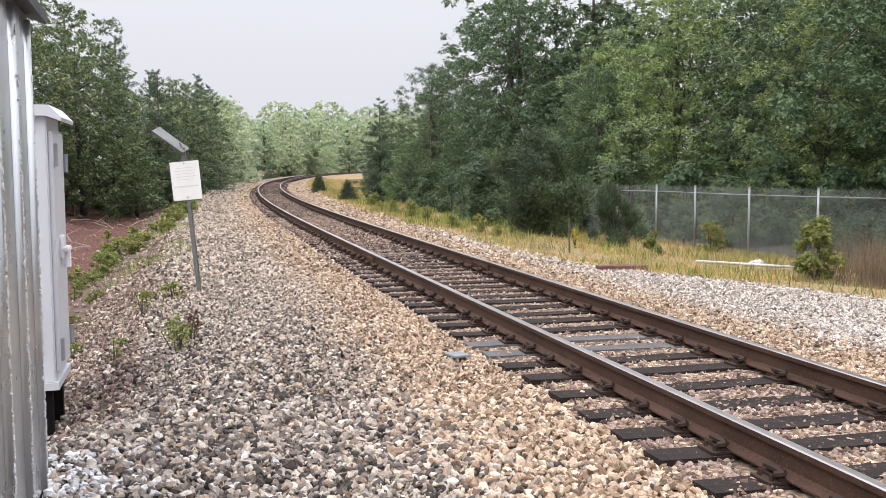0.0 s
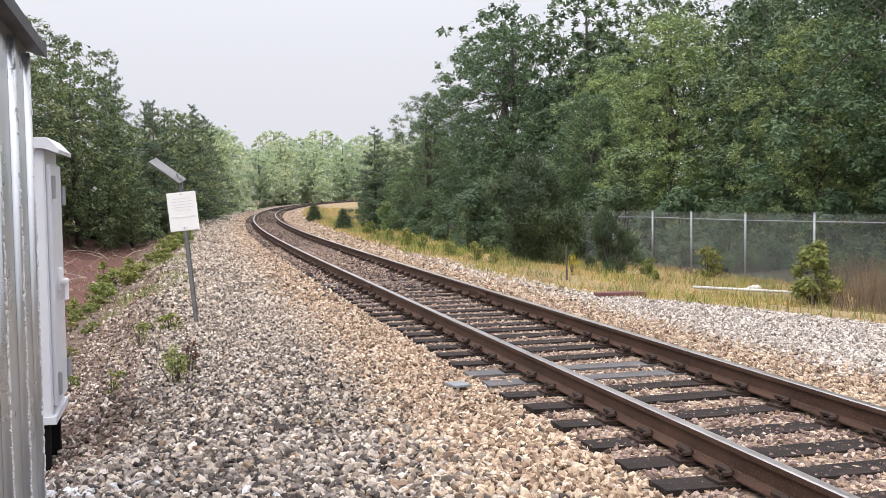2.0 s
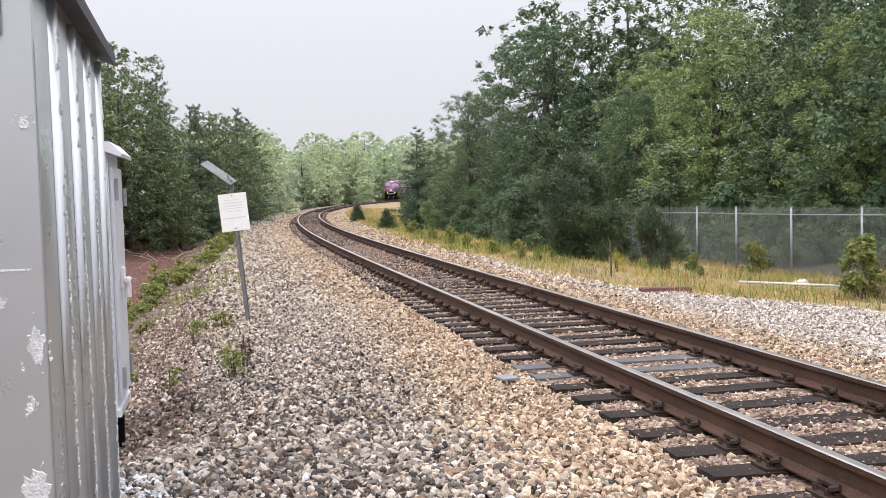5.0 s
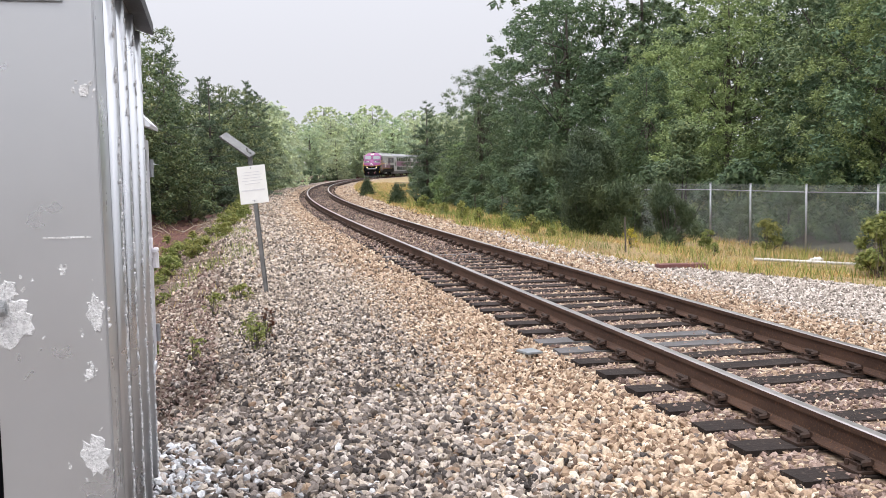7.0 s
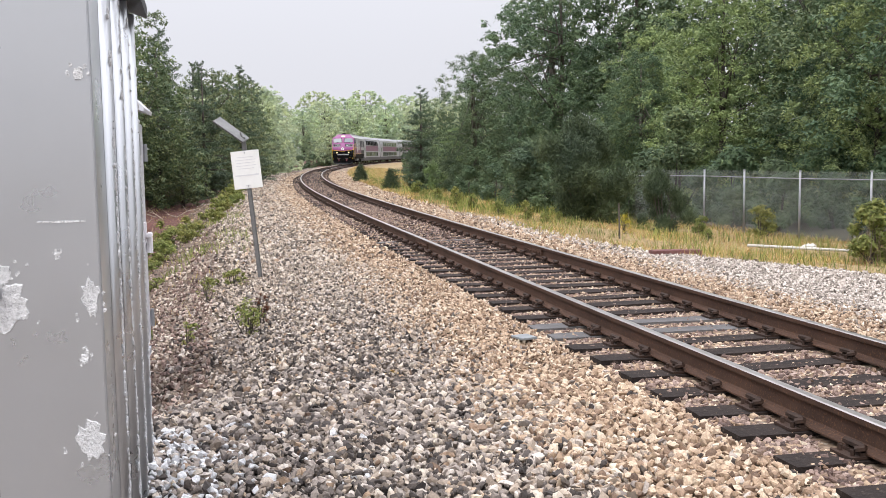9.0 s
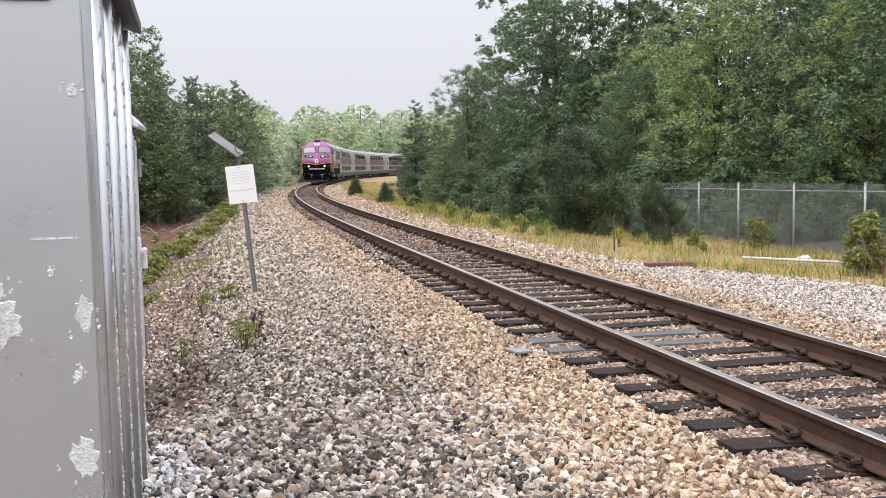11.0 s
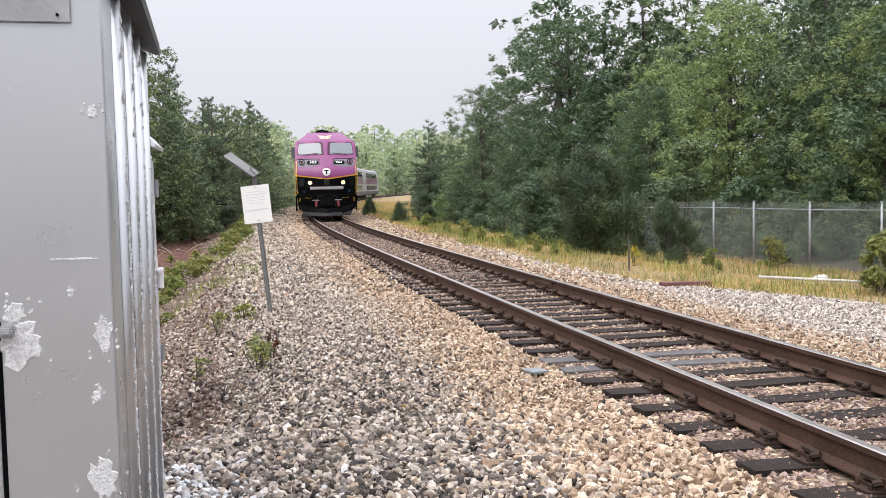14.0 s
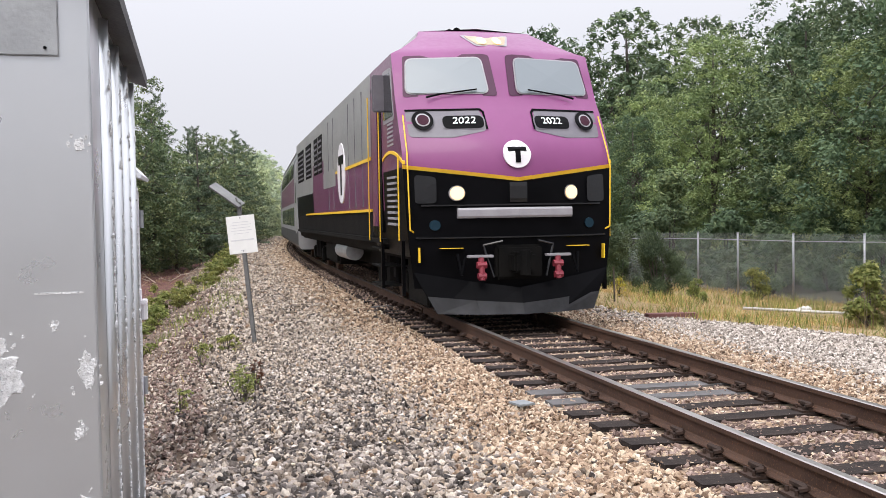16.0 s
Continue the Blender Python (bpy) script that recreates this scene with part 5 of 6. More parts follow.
rng_ = random.Random(15)
for k in range(30):
    s, u = rng_.uniform(19, 46), rng_.uniform(-11.0, -6.4)
    a, b = place(s, u), place(s + rng_.uniform(-1.6, 1.6), u + rng_.uniform(-1.2, 1.2))
    a.z, b.z = ground_at(a.x, a.y) + 0.08, ground_at(b.x, b.y) + rng_.uniform(0.12, 0.35)
    bm = bmesh.new()
    mid = a.lerp(b, 0.5) + Vector((rng_.uniform(-0.15, 0.15), 0, 0.05))
    add_rod(bm, a, mid, 0.022, 6, 0.017)
    add_rod(bm, mid, b, 0.017, 6, 0.006)
    add_rod(bm, mid, mid + Vector((rng_.uniform(-0.5, 0.5), rng_.uniform(-0.4, 0.4), 0.25)), 0.012, 5, 0.004)
    tagged(part("fallen_branch", bm, M_STICK, None), "bleached fallen branch lying on red soil", "branch", "branches on the red bank")

bm = boxes((-0.085, 0.085, -0.10, 0.10, 0, 0.02), bevel=0.004)
slab = tagged(part("stone_slab", bm, M_SLATE, None), "flat blue-grey slab lying on the ballast", "slab")
slab.matrix_world = Matrix.Translation((0.125, 8.88, -0.20)) @ Matrix.Rotation(0.5, 4, "Z")
a, b = Vector((4.85, 19.0, 0)), Vector((6.63, 18.2, 0))
a.z, b.z = ground_at(a.x, a.y) + 0.09, ground_at(b.x, b.y) + 0.12
tagged(part("white_pipe", rods((a, b, 0.028), n=14), M_PIPE, None, "", True), "long white plastic pipe lying at the gravel's edge", "pipe")
bm = boxes((-0.42, 0.42, -0.12, 0.12, 0, 0.10), bevel=0.01)
old = tagged(part("old_tie", bm, M_REDTIE, None), "reddish discarded timber block on the gravel", "timber")
old.matrix_world = Matrix.Translation((2.95, 16.35, ground_at(2.95, 16.35) - 0.02)) @ Matrix.Rotation(0.15, 4, "Z")
bm = bmesh.new()
for _ in range(5):
    r = bmesh.ops.create_icosphere(bm, subdivisions=1, radius=rng_.uniform(0.05, 0.09))
    bmesh.ops.translate(bm, verts=r["verts"], vec=(rng_.uniform(-0.12, 0.12), rng_.uniform(-0.08, 0.08), rng_.uniform(0.0, 0.08)))
rub = tagged(part("rubble", bm, M_PIPE, None), "pale lump of rubble behind the white pipe", "rubble")
rub.matrix_world = Matrix.Translation((6.1, 19.2, ground_at(6.1, 19.2) + 0.03))
part_post = tagged(part("stake", rods(((2.6, 20.5, ground_at(2.6, 20.5) - 0.1), (2.58, 20.5, ground_at(2.6, 20.5) + 0.72), 0.018)), M_BARK, None), "thin wooden stake in the dry grass", "stake")


# bare young trunks at the edge of the wood
def bare_tree(seed, height):
    rng = random.Random(seed)
    bm = bmesh.new()
    top = Vector((rng.uniform(-0.4, 0.4), rng.uniform(-0.4, 0.4), height))
    add_rod(bm, (0, 0, -0.1), top, 0.045, 6, 0.012)
    for _ in range(16):
        k = rng.uniform(0.25, 0.95)
        p = top * k
        a = rng.uniform(0, 6.28)
        L = rng.uniform(0.4, 1.1) * (1.15 - k)
        q = p + Vector((math.cos(a) * L, math.sin(a) * L, L * rng.uniform(0.1, 0.5)))
        add_rod(bm, p, q, 0.014, 4, 0.004)
        add_rod(bm, p.lerp(q, 0.6), p.lerp(q, 0.6) + Vector((rng.uniform(-0.3, 0.3), rng.uniform(-0.3, 0.3), 0.2)), 0.007, 4, 0.002)
    return bm


for k, (s, u, h) in enumerate(((31, -11.4, 4.2), (33, -10.6, 3.4), (35, -11.8, 4.6), (38, -10.2, 3.2), (41, -10.0, 4.4), (45, -9.7, 3.6), (49, -9.4, 4.0), (54, -9.3, 4.4), (60, -9.0, 4.0), (29, -12.6, 4.4))):
    p = place(s, u)
    t = tagged(part("bare_tree", bare_tree(200 + k, h), M_TWIG, None), "thin bare brown young tree at the wood's edge", "tree", "bare young trees")
    t.matrix_world = Matrix.Translation((p.x, p.y, ground_at(p.x, p.y)))


# ---- locomotive ----
# Rows up the nose: height, half width, how far back the middle and the edge lie.
NOSE = [(0.50, 1.46, -0.08, -0.40), (1.20, 1.54, -0.04, -0.40), (2.07, 1.59, 0.0, -0.46), (2.45, 1.59, -0.03, -0.48), (2.95, 1.59, -0.36, -0.76), (3.34, 1.585, -0.68, -1.03), (4.08, 1.57, -1.07, -1.40), (4.20, 1.36, -1.28, -1.60), (4.47, 1.02, -1.74, -2.05), (4.62, 0.93, -2.25, -2.38)]


def nose_row(z):
    zs = [r[0] for r in NOSE]
    return [float(np.interp(z, zs, [r[k] for r in NOSE])) for k in (1, 2, 3)]


def nose_y(x, z):
    hw, yc, ye = nose_row(z)
    return yc + (ye - yc) * min(1.0, abs(x) / hw) ** 1.25


def on_nose(points, lift=0.012, depth=0.03):
    """A raised panel that follows the nose; points are (x, z) round its outline."""
    bm = bmesh.new()
    cx, cz = sum(p[0] for p in points) / len(points), sum(p[1] for p in points) / len(points)
    top = [bm.verts.new((x, nose_y(x, z) + lift, z)) for x, z in points]
    low = [bm.verts.new((x, nose_y(x, z) - depth, z)) for x, z in points]
    mid = bm.verts.new((cx, nose_y(cx, cz) + lift, cz))
    n = len(points)
    for i in range(n):
        j = (i + 1) % n
        bm.faces.new((top[i], top[j], mid))
        bm.faces.new((low[i], low[j], top[j], top[i]))
    return bm


def rounded(pts, r, n=4):
    out = []
    k = len(pts)
    for i in range(k):
        p0, p, p1 = Vector(pts[i - 1]), Vector(pts[i]), Vector(pts[(i + 1) % k])
        a, b = p + (p0 - p).normalized() * r, p + (p1 - p).normalized() * r
        for j in range(n + 1):
            t = j / n
            q = a.lerp(p, t).lerp(p.lerp(b, t), t)
            out.append((q.x, q.y))
    return out


def disc(cx, cz, r, n=24, rz=None):
    return [(cx + r * math.cos(6.2832 * i / n), cz + (rz or r) * math.sin(6.2832 * i / n)) for i in range(n)]


def on_side(points, side, x, lift=0.012):
    """A raised panel on a flat flank; points are (y, z)."""
    bm = bmesh.new()
    top = [bm.verts.new((side * (x + lift), y, z)) for y, z in points]
    low = [bm.verts.new((side * (x - 0.03), y, z)) for y, z in points]
    bm.faces.new(top)
    n = len(points)
    for i in range(n):
        bm.faces.new((low[i], low[(i + 1) % n], top[(i + 1) % n], top[i]))
    return bm


def build_locomotive():
    loco = empty("locomotive", Matrix.Identity(4), "purple and black diesel locomotive with yellow stripe, headlights lit", "locomotive")
    LEN = 20.6
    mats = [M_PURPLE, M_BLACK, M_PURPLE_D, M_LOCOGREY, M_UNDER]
    # nose
    verts, faces, index = [], [], []
    cols = [-1, -0.75, -0.5, -0.25, 0, 0.25, 0.5, 0.75, 1]
    zs = [0.50, 0.85, 1.2, 1.6, 2.07, 2.45, 2.7, 2.95, 3.15, 3.34, 3.7, 4.08, 4.20, 4.29, 4.38, 4.47, 4.62]
    for z in zs:
        for c in cols:
            zz = z + 0.21 * abs(c) if z == 2.07 else z + (0.06 * abs(c) if z == 2.45 else 0)
            hw = nose_row(zz)[0]
            verts.append((c * hw, nose_y(c * hw, zz), zz))
    for i in range(len(zs) - 1):
        for j in range(8):
            a = i * 9 + j
            faces.append((a, a + 1, a + 10, a + 9))
            index.append(1 if zs[i] < 2.0 else 0)
    mesh_object("nose", verts, faces, mats, loco, "bright purple nose over a black lower front", smooth_faces=True, index=index)
    # flanks and roof
    prof = [(1.46, 0.95), (1.54, 1.2), (1.565, 1.66), (1.58, 2.28), (1.58, 2.62), (1.58, 3.05), (1.585, 3.34), (1.57, 4.08), (1.36, 4.20), (1.02, 4.47), (0.93, 4.62), (0.0, 4.66)]
    stations = [None, -1.5, -2.25, -3.55, -11.6, -14.6, -17.2, -LEN]
    ring = [(x, z) for x, z in prof] + [(-x, z) for x, z in prof[-2::-1]]
    verts, faces, index = [], [], []
    for st in stations:
        for x, z in ring:
            verts.append((x, (nose_y(x, min(z, 4.62)) - 0.001) if st is None else min(st, nose_y(x, min(z, 4.62)) - 0.06 + st * 0.02), z))
    m = len(ring)
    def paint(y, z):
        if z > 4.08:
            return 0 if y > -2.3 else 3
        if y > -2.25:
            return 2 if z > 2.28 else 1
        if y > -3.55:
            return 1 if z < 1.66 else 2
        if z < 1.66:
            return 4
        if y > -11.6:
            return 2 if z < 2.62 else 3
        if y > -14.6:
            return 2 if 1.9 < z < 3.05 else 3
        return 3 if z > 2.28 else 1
    for i in range(len(stations) - 1):
        for k in range(m - 1):
            a = i * m + k
            faces.append((a, a + 1, a + m + 1, a + m))
            ym = ((stations[i] or -0.6) + stations[i + 1]) / 2
            zm = (ring[k][1] + ring[k + 1][1]) / 2
            index.append(paint(ym, zm))
    faces.append(tuple(range((len(stations) - 1) * m, len(stations) * m)))
    index.append(4)
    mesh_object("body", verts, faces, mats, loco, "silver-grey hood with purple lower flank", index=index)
    part("underframe", boxes((-1.40, 1.40, -LEN + 0.2, -0.5, 0.90, 1.05), (-0.9, 0.9, -LEN + 0.3, -0.5, 0.5, 0.95)), M_UNDER, loco)
    # yellow band across the nose
    bm = bmesh.new()
    rows = []
    for c in np.linspace(-1, 1, 25):
        z = 2.07 + 0.21 * abs(c)
        hw = nose_row(z)[0]
        rows.append([bm.verts.new((c * hw * 1.004, nose_y(c * hw, z + d) + 0.012, z + d)) for d in (-0.028, 0.028)])
    for a, b in zip(rows, rows[1:]):
        bm.faces.new((a[0], b[0], b[1], a[1]))
    bmesh.ops.solidify(bm, geom=bm.faces[:], thickness=0.02)
    part("yellow_band", bm, M_YELLOW, loco, "yellow stripe across the nose")
    for sx in (1, -1):
        win = [(sx * 1.42, 3.42), (sx * 1.36, 3.97), (sx * 0.27, 3.98), (sx * 0.23, 3.41)]
        big = [(sx * 1.44, 3.40), (sx * 1.38, 3.99), (sx * 0.25, 4.0), (sx * 0.205, 3.39)]
        dark = [(sx * 1.41, 4.03), (sx * 0.25, 4.05), (sx * 0.13, 4.03), (sx * 0.09, 3.36), (sx * 1.47, 3.36)]
        part("windscreen_surround", on_nose(rounded(dark, 0.05), 0.006), M_PLUM, loco, "dark plum surround of the windscreen")
        ws = part("windscreen", on_nose(rounded(win, 0.09), 0.030), M_GLASS, loco, "grey reflecting windscreen")
        part("windscreen_frame", on_nose(rounded(big, 0.11), 0.018), M_FRAME, ws, "pale rubber-edged window frame")
        a, b = Vector((sx * 0.95, 0, 3.39)), Vector((sx * 0.40, 0, 3.46))
        for p in (a, b):
            p.y = nose_y(p.x, p.z) + 0.06
        part("wiper", rods((a, b, 0.012), (a + Vector((sx * 0.2, 0.0, -0.05)), a, 0.016)), M_BLACK, ws)
        rec = [(sx * 1.48, 3.14), (sx * 1.46, 2.72), (sx * 0.86, 2.70), (sx * 0.36, 2.80), (sx * 0.42, 3.14)]
        recess = part("lamp_recess", on_nose(rounded(rec, 0.06), 0.008), M_RECESS, loco, "grey panel round the number lamp")
        lip = [(sx * 1.48, 3.155), (sx * 0.40, 3.155), (sx * 0.355, 3.10), (sx * 0.345, 2.82), (sx * 0.375, 2.82), (sx * 0.385, 3.09), (sx * 0.43, 3.125), (sx * 1.48, 3.125)]
        bm = bmesh.new()
        f = [bm.verts.new((x, nose_y(x, z) + 0.018, z)) for x, z in lip]
        for k in range(3):
            bm.faces.new((f[k], f[k + 1], f[6 - k], f[7 - k]))
        bmesh.ops.solidify(bm, geom=bm.faces[:], thickness=0.015)
        part("recess_lip", bm, M_BLACK, recess)
        nb = part("number_lamp", on_nose(rounded([(sx * 0.39, 2.84), (sx * 0.39, 3.04), (sx * 0.97, 3.04), (sx * 0.97, 2.84)], 0.085), 0.022), M_BLACK, recess, "rounded black number lamp")
        y0, y1 = nose_y(sx * 0.45, 2.94), nose_y(sx * 0.91, 2.94)
        tilt = math.atan2(-sx * (y1 - y0), 0.46)
        part("number", text_mesh_bm("2022", 0.175, (sx * 0.68, nose_y(0.68, 2.885) + 0.045, 2.885), Matrix.Rotation(math.pi - tilt, 4, "Z") @ Matrix.Rotation(radians(-34), 4, "X")), M_NUMB, nb, "white lit numerals")
        part("bezel", on_nose(rounded([(sx * 0.37, 2.82), (sx * 0.37, 3.06), (sx * 0.99, 3.06), (sx * 0.99, 2.82)], 0.10), 0.014), M_RECESS, nb)
        mk = part("marker_lamp", on_nose(disc(sx * 1.25, 2.98, 0.150), 0.05), M_BLACK, loco, "round marker lamp with dark red lens")
        part("rim", on_nose(disc(sx * 1.25, 2.98, 0.102), 0.06), M_FRAME, mk)
        part("lamp_lens", on_nose(disc(sx * 1.25, 2.98, 0.082), 0.068), M_MARK, mk)
        hl = part("headlight_rim", on_nose(disc(sx * 0.86, 1.88, 0.112), 0.03), M_GALV, loco)
        part("headlight", on_nose(disc(sx * 0.86, 1.88, 0.095), 0.045), M_HEAD, hl, "warm glowing headlight")
        part("corner_pod", on_nose(rounded([(sx * 1.44, 1.74), (sx * 1.44, 2.16), (sx * 1.14, 2.12), (sx * 1.14, 1.74)], 0.06), 0.025), M_GLOSS, loco)
        part("blue_marker", on_nose(disc(sx * 1.17, 1.42, 0.075), 0.03), M_BLUE, loco)
        ye = nose_row(1.4)[2]
        rail = rods(((sx * 1.52, ye + 0.07, 1.36), (sx * 1.54, ye + 0.06, 2.25), 0.011), ((sx * 1.54, ye + 0.06, 2.25), (sx * 1.53, nose_y(1.53, 2.5) + 0.05, 2.5), 0.011), ((sx * 1.53, nose_y(1.53, 2.5) + 0.05, 2.5), (sx * 1.52, nose_y(1.52, 3.06) + 0.05, 3.06), 0.011), ((sx * 1.52, ye + 0.07, 1.36), (sx * 1.46, ye + 0.02, 1.32), 0.013))
        part("handrail", rail, M_YELLOW, loco, "yellow corner handrail")
        part("step_edge", boxes((sx * 0.95 - 0.17, sx * 0.95 + 0.17, -0.26, -0.15, 1.080, 1.088)), M_YELLOW, loco)
        part("step_edge", boxes((sx * 1.40 - 0.008, sx * 1.40 + 0.008, -0.38, -0.27, 0.88, 1.10)), M_YELLOW, loco)
        part("hose_bracket", boxes((sx * 0.58 - 0.19, sx * 0.58 + 0.19, -0.05, 0.03, 0.945, 0.985), bevel=0.008), M_FRAME, loco)
        part("hose_coupling", rods(((sx * 0.57, 0.0, 0.945), (sx * 0.57, 0.05, 0.62), 0.045), ((sx * 0.57 - 0.07, 0.02, 0.84), (sx * 0.57 + 0.07, 0.02, 0.84), 0.05), ((sx * 0.57 - 0.06, 0.04, 0.68), (sx * 0.57 + 0.06, 0.04, 0.68), 0.05)), M_RED, loco, "red brake hose couplings")
        part("hose", rods(((sx * 0.9, -0.05, 1.0), (sx * 0.86, 0.03, 0.70), 0.02), ((sx * 0.86, 0.03, 0.70), (sx * 0.80, 0.0, 0.95), 0.02)), M_BLACK, loco)
    def belt(z0, z1, half, lift, n=16):
        xs = [half * (2 * k / n - 1) for k in range(n + 1)]
        bm = bmesh.new()
        rows = [[bm.verts.new((x, nose_y(x, (z0 + z1) / 2) + d, z)) for x in xs] for z, d in ((z0, -0.02), (z0, lift * 0.75), (z0 + 0.2 * (z1 - z0), lift), (z1 - 0.2 * (z1 - z0), lift), (z1, lift * 0.75), (z1, -0.02))]
        for a, b in zip(rows, rows[1:]):
            for k in range(n):
                bm.faces.new((a[k], a[k + 1], b[k + 1], b[k]))
        bm.faces.new([r[0] for r in rows]), bm.faces.new([r[-1] for r in rows][::-1])
        return bm
    part("front_bar", belt(1.515, 1.665, 0.86, 0.07), M_FRAME, loco, "light grey bar below the headlights")
    part("front_ledge", belt(1.69, 1.72, 1.36, 0.05), M_GLOSS, loco, "glossy black ledge")
    part("front_ledge", belt(1.22, 1.25, 1.44, 0.04), M_GLOSS, loco, "glossy black ledge")
    part("front_panel", belt(1.74, 2.03, 0.13, 0.02, 4), M_GLOSS, loco)
    for x in (-0.52, 0.52):
        part("coupler_shroud", rods(((x, -0.05, 1.12), (x * 0.5, 0.05, 1.18), 0.02), ((x, -0.05, 1.12), (x * 0.75, 0.02, 0.66), 0.02)), M_GLOSS, loco)
    badge = part("badge", on_nose(disc(0, 2.44, 0.205, 32), 0.03), M_WHITE, loco, "white disc with a black shape")
    part("badge_bar", on_nose([(-0.135, 2.48), (-0.135, 2.545), (0.135, 2.545), (0.135, 2.48)], 0.045), M_BLACK, badge)
    part("badge_bar", on_nose([(-0.038, 2.31), (-0.038, 2.48), (0.038, 2.48), (0.038, 2.31)], 0.045), M_BLACK, badge)
    top = part("top_light", on_nose(rounded([(-0.25, 4.215), (-0.39, 4.46), (0.39, 4.46), (0.25, 4.215)], 0.03), 0.02), M_FRAME, loco, "trapezoid roof headlight")
    part("top_lens", on_nose(rounded([(-0.22, 4.24), (-0.34, 4.435), (0.34, 4.435), (0.22, 4.24)], 0.03), 0.035), M_LAMPBOX, top, "cream reflector behind the lamp glass")
    for sx in (1, -1):
        part("bulb", on_nose(disc(sx * 0.125, 4.325, 0.07), 0.055), M_TOPLAMP, top, "warm glowing roof headlight")
    # snow plough
    bm = bmesh.new()
    outer = [(-1.48, -0.38, 0.74), (-0.7, -0.14, 0.60), (0, 0.04, 0.50), (0.7, -0.14, 0.60), (1.48, -0.38, 0.74)]
    lower = [(-1.18, -0.16, 0.14), (-0.6, 0.06, 0.13), (0, 0.2, 0.13), (0.6, 0.06, 0.13), (1.18, -0.16, 0.14)]
    for d in (0, 1):
        a = [bm.verts.new((x, y - 0.05 * d, z)) for x, y, z in outer]
        b = [bm.verts.new((x, y - 0.05 * d, z)) for x, y, z in lower]
        for k in range(4):
            bm.faces.new((a[k], a[k + 1], b[k + 1], b[k]))
    # added black block, closes off daylight under the nose as shade would
    part("underside_filler", boxes((-1.25, 1.25, -2.0, -0.50, 0.20, 0.95), (-0.75, 0.75, -0.55, -0.22, 0.20, 0.95), bevel=0.03), M_UNDER, loco, "added black block that darkens the space behind the plough")
    plough = part("plough", bm, M_BLACK, loco, "grey-edged black snow plough")
    bm = bmesh.new()
    hi = [bm.verts.new(tuple((p + 0.42 * (q - p)) + (0.008 if k == 1 else 0) for k, (p, q) in enumerate(zip(lo, up)))) for lo, up in zip(lower, outer)]
    lo_v = [bm.verts.new((x, y + 0.008, z)) for x, y, z in lower]
    for k in range(4):
        bm.faces.new((hi[k], hi[k + 1], lo_v[k + 1], lo_v[k]))
    bmesh.ops.solidify(bm, geom=bm.faces[:], thickness=0.005)
    part("worn_edge", bm, M_PLOUGH, plough, "worn grey lower edge")
    bm = boxes((-0.35, 0.35, -0.25, 0.0, 0.62, 1.12), bevel=0.04)
    add_box(bm, -0.16, 0.16, -0.1, 0.28, 0.72, 1.02, bevel=0.04)
    add_rod(bm, (0, 0.25, 0.70), (0, 0.25, 1.05), 0.08)
    part("coupler", bm, M_UNDER, loco, "black knuckle coupler")
    # horns and roof gear
    bm = bmesh.new()
    for k in range(5):
        add_rod(bm, (0.10 + k * 0.13 - 0.26, -3.6, 4.73), (0.10 + k * 0.13 - 0.26, -3.15, 4.73 + 0.03 * (2 - abs(k - 2))), 0.03, 8, 0.07)
    add_box(bm, -0.25, 0.45, -3.65, -3.55, 4.62, 4.76)
    part("horn", bm, M_BLACK, loco, "black roof horns")
    part("roof_hatch", boxes((-0.9, 0.9, -11.0, -5.0, 4.60, 4.70), (-0.8, 0.8, -19.6, -13.0, 4.60, 4.80), bevel=0.02), M_LOCOGREY, loco)
    for side in (1, -1):
        X = 1.585
        cw = part("cab_window", on_side(rounded([(-1.22, 3.10), (-1.46, 3.80), (-2.06, 3.82), (-2.06, 3.10)], 0.06), side, 1.55, 0.045), M_DKGLASS, loco, "dark cab side window")
        part("window_frame", on_side(rounded([(-1.14, 3.04), (-1.40, 3.87), (-2.13, 3.89), (-2.13, 3.04)], 0.08), side, 1.55, 0.038), M_FRAME, cw)
        part("mirror", boxes((side * 1.60 - 0.05 if side > 0 else -1.78, side * 1.60 + 0.18 if side > 0 else -1.55, -2.05, -1.97, 3.24, 3.83), bevel=0.02), M_RECESS, loco, "grey rear-view mirror")
        # flat black panel stands in for the shade inside the door opening
        part("door_opening_dark", on_side([(-2.36, 1.3), (-2.36, 3.78), (-3.40, 3.78), (-3.40, 1.3)], side, 1.56, 0.03), M_BLACK, loco, "flat black panel for the shaded cab door opening")
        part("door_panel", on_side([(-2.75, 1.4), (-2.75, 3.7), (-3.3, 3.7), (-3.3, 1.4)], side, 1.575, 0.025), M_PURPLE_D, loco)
        for y in (-2.30, -3.46):
            part("handrail", rods(((side * 1.64, y, 1.15), (side * 1.64, y, 3.65), 0.010)), M_YELLOW, loco, "yellow door handrail")
        part("handrail", rods(((side * 1.63, -0.62, 1.2), (side * 1.63, -0.62, 2.45), 0.012)), M_YELLOW, loco, "yellow step handrail")
        # cab stripe, rising in a low arch
        pts = [(-0.45 - 1.8 * k / 8, 2.30 + 0.24 * math.sin(math.pi * min(1, k / 8 * 0.75 + 0.02))) for k in range(9)]
        part("yellow_stripe", on_side(pts + [(y, z + 0.05) for y, z in pts[::-1]], side, X, 0.010), M_YELLOW, loco)
        part("yellow_stripe", on_side([(-3.55, 2.56), (-3.55, 2.62), (-8.9, 2.62), (-8.9, 2.56)], side, X, 0.008), M_YELLOW, loco)
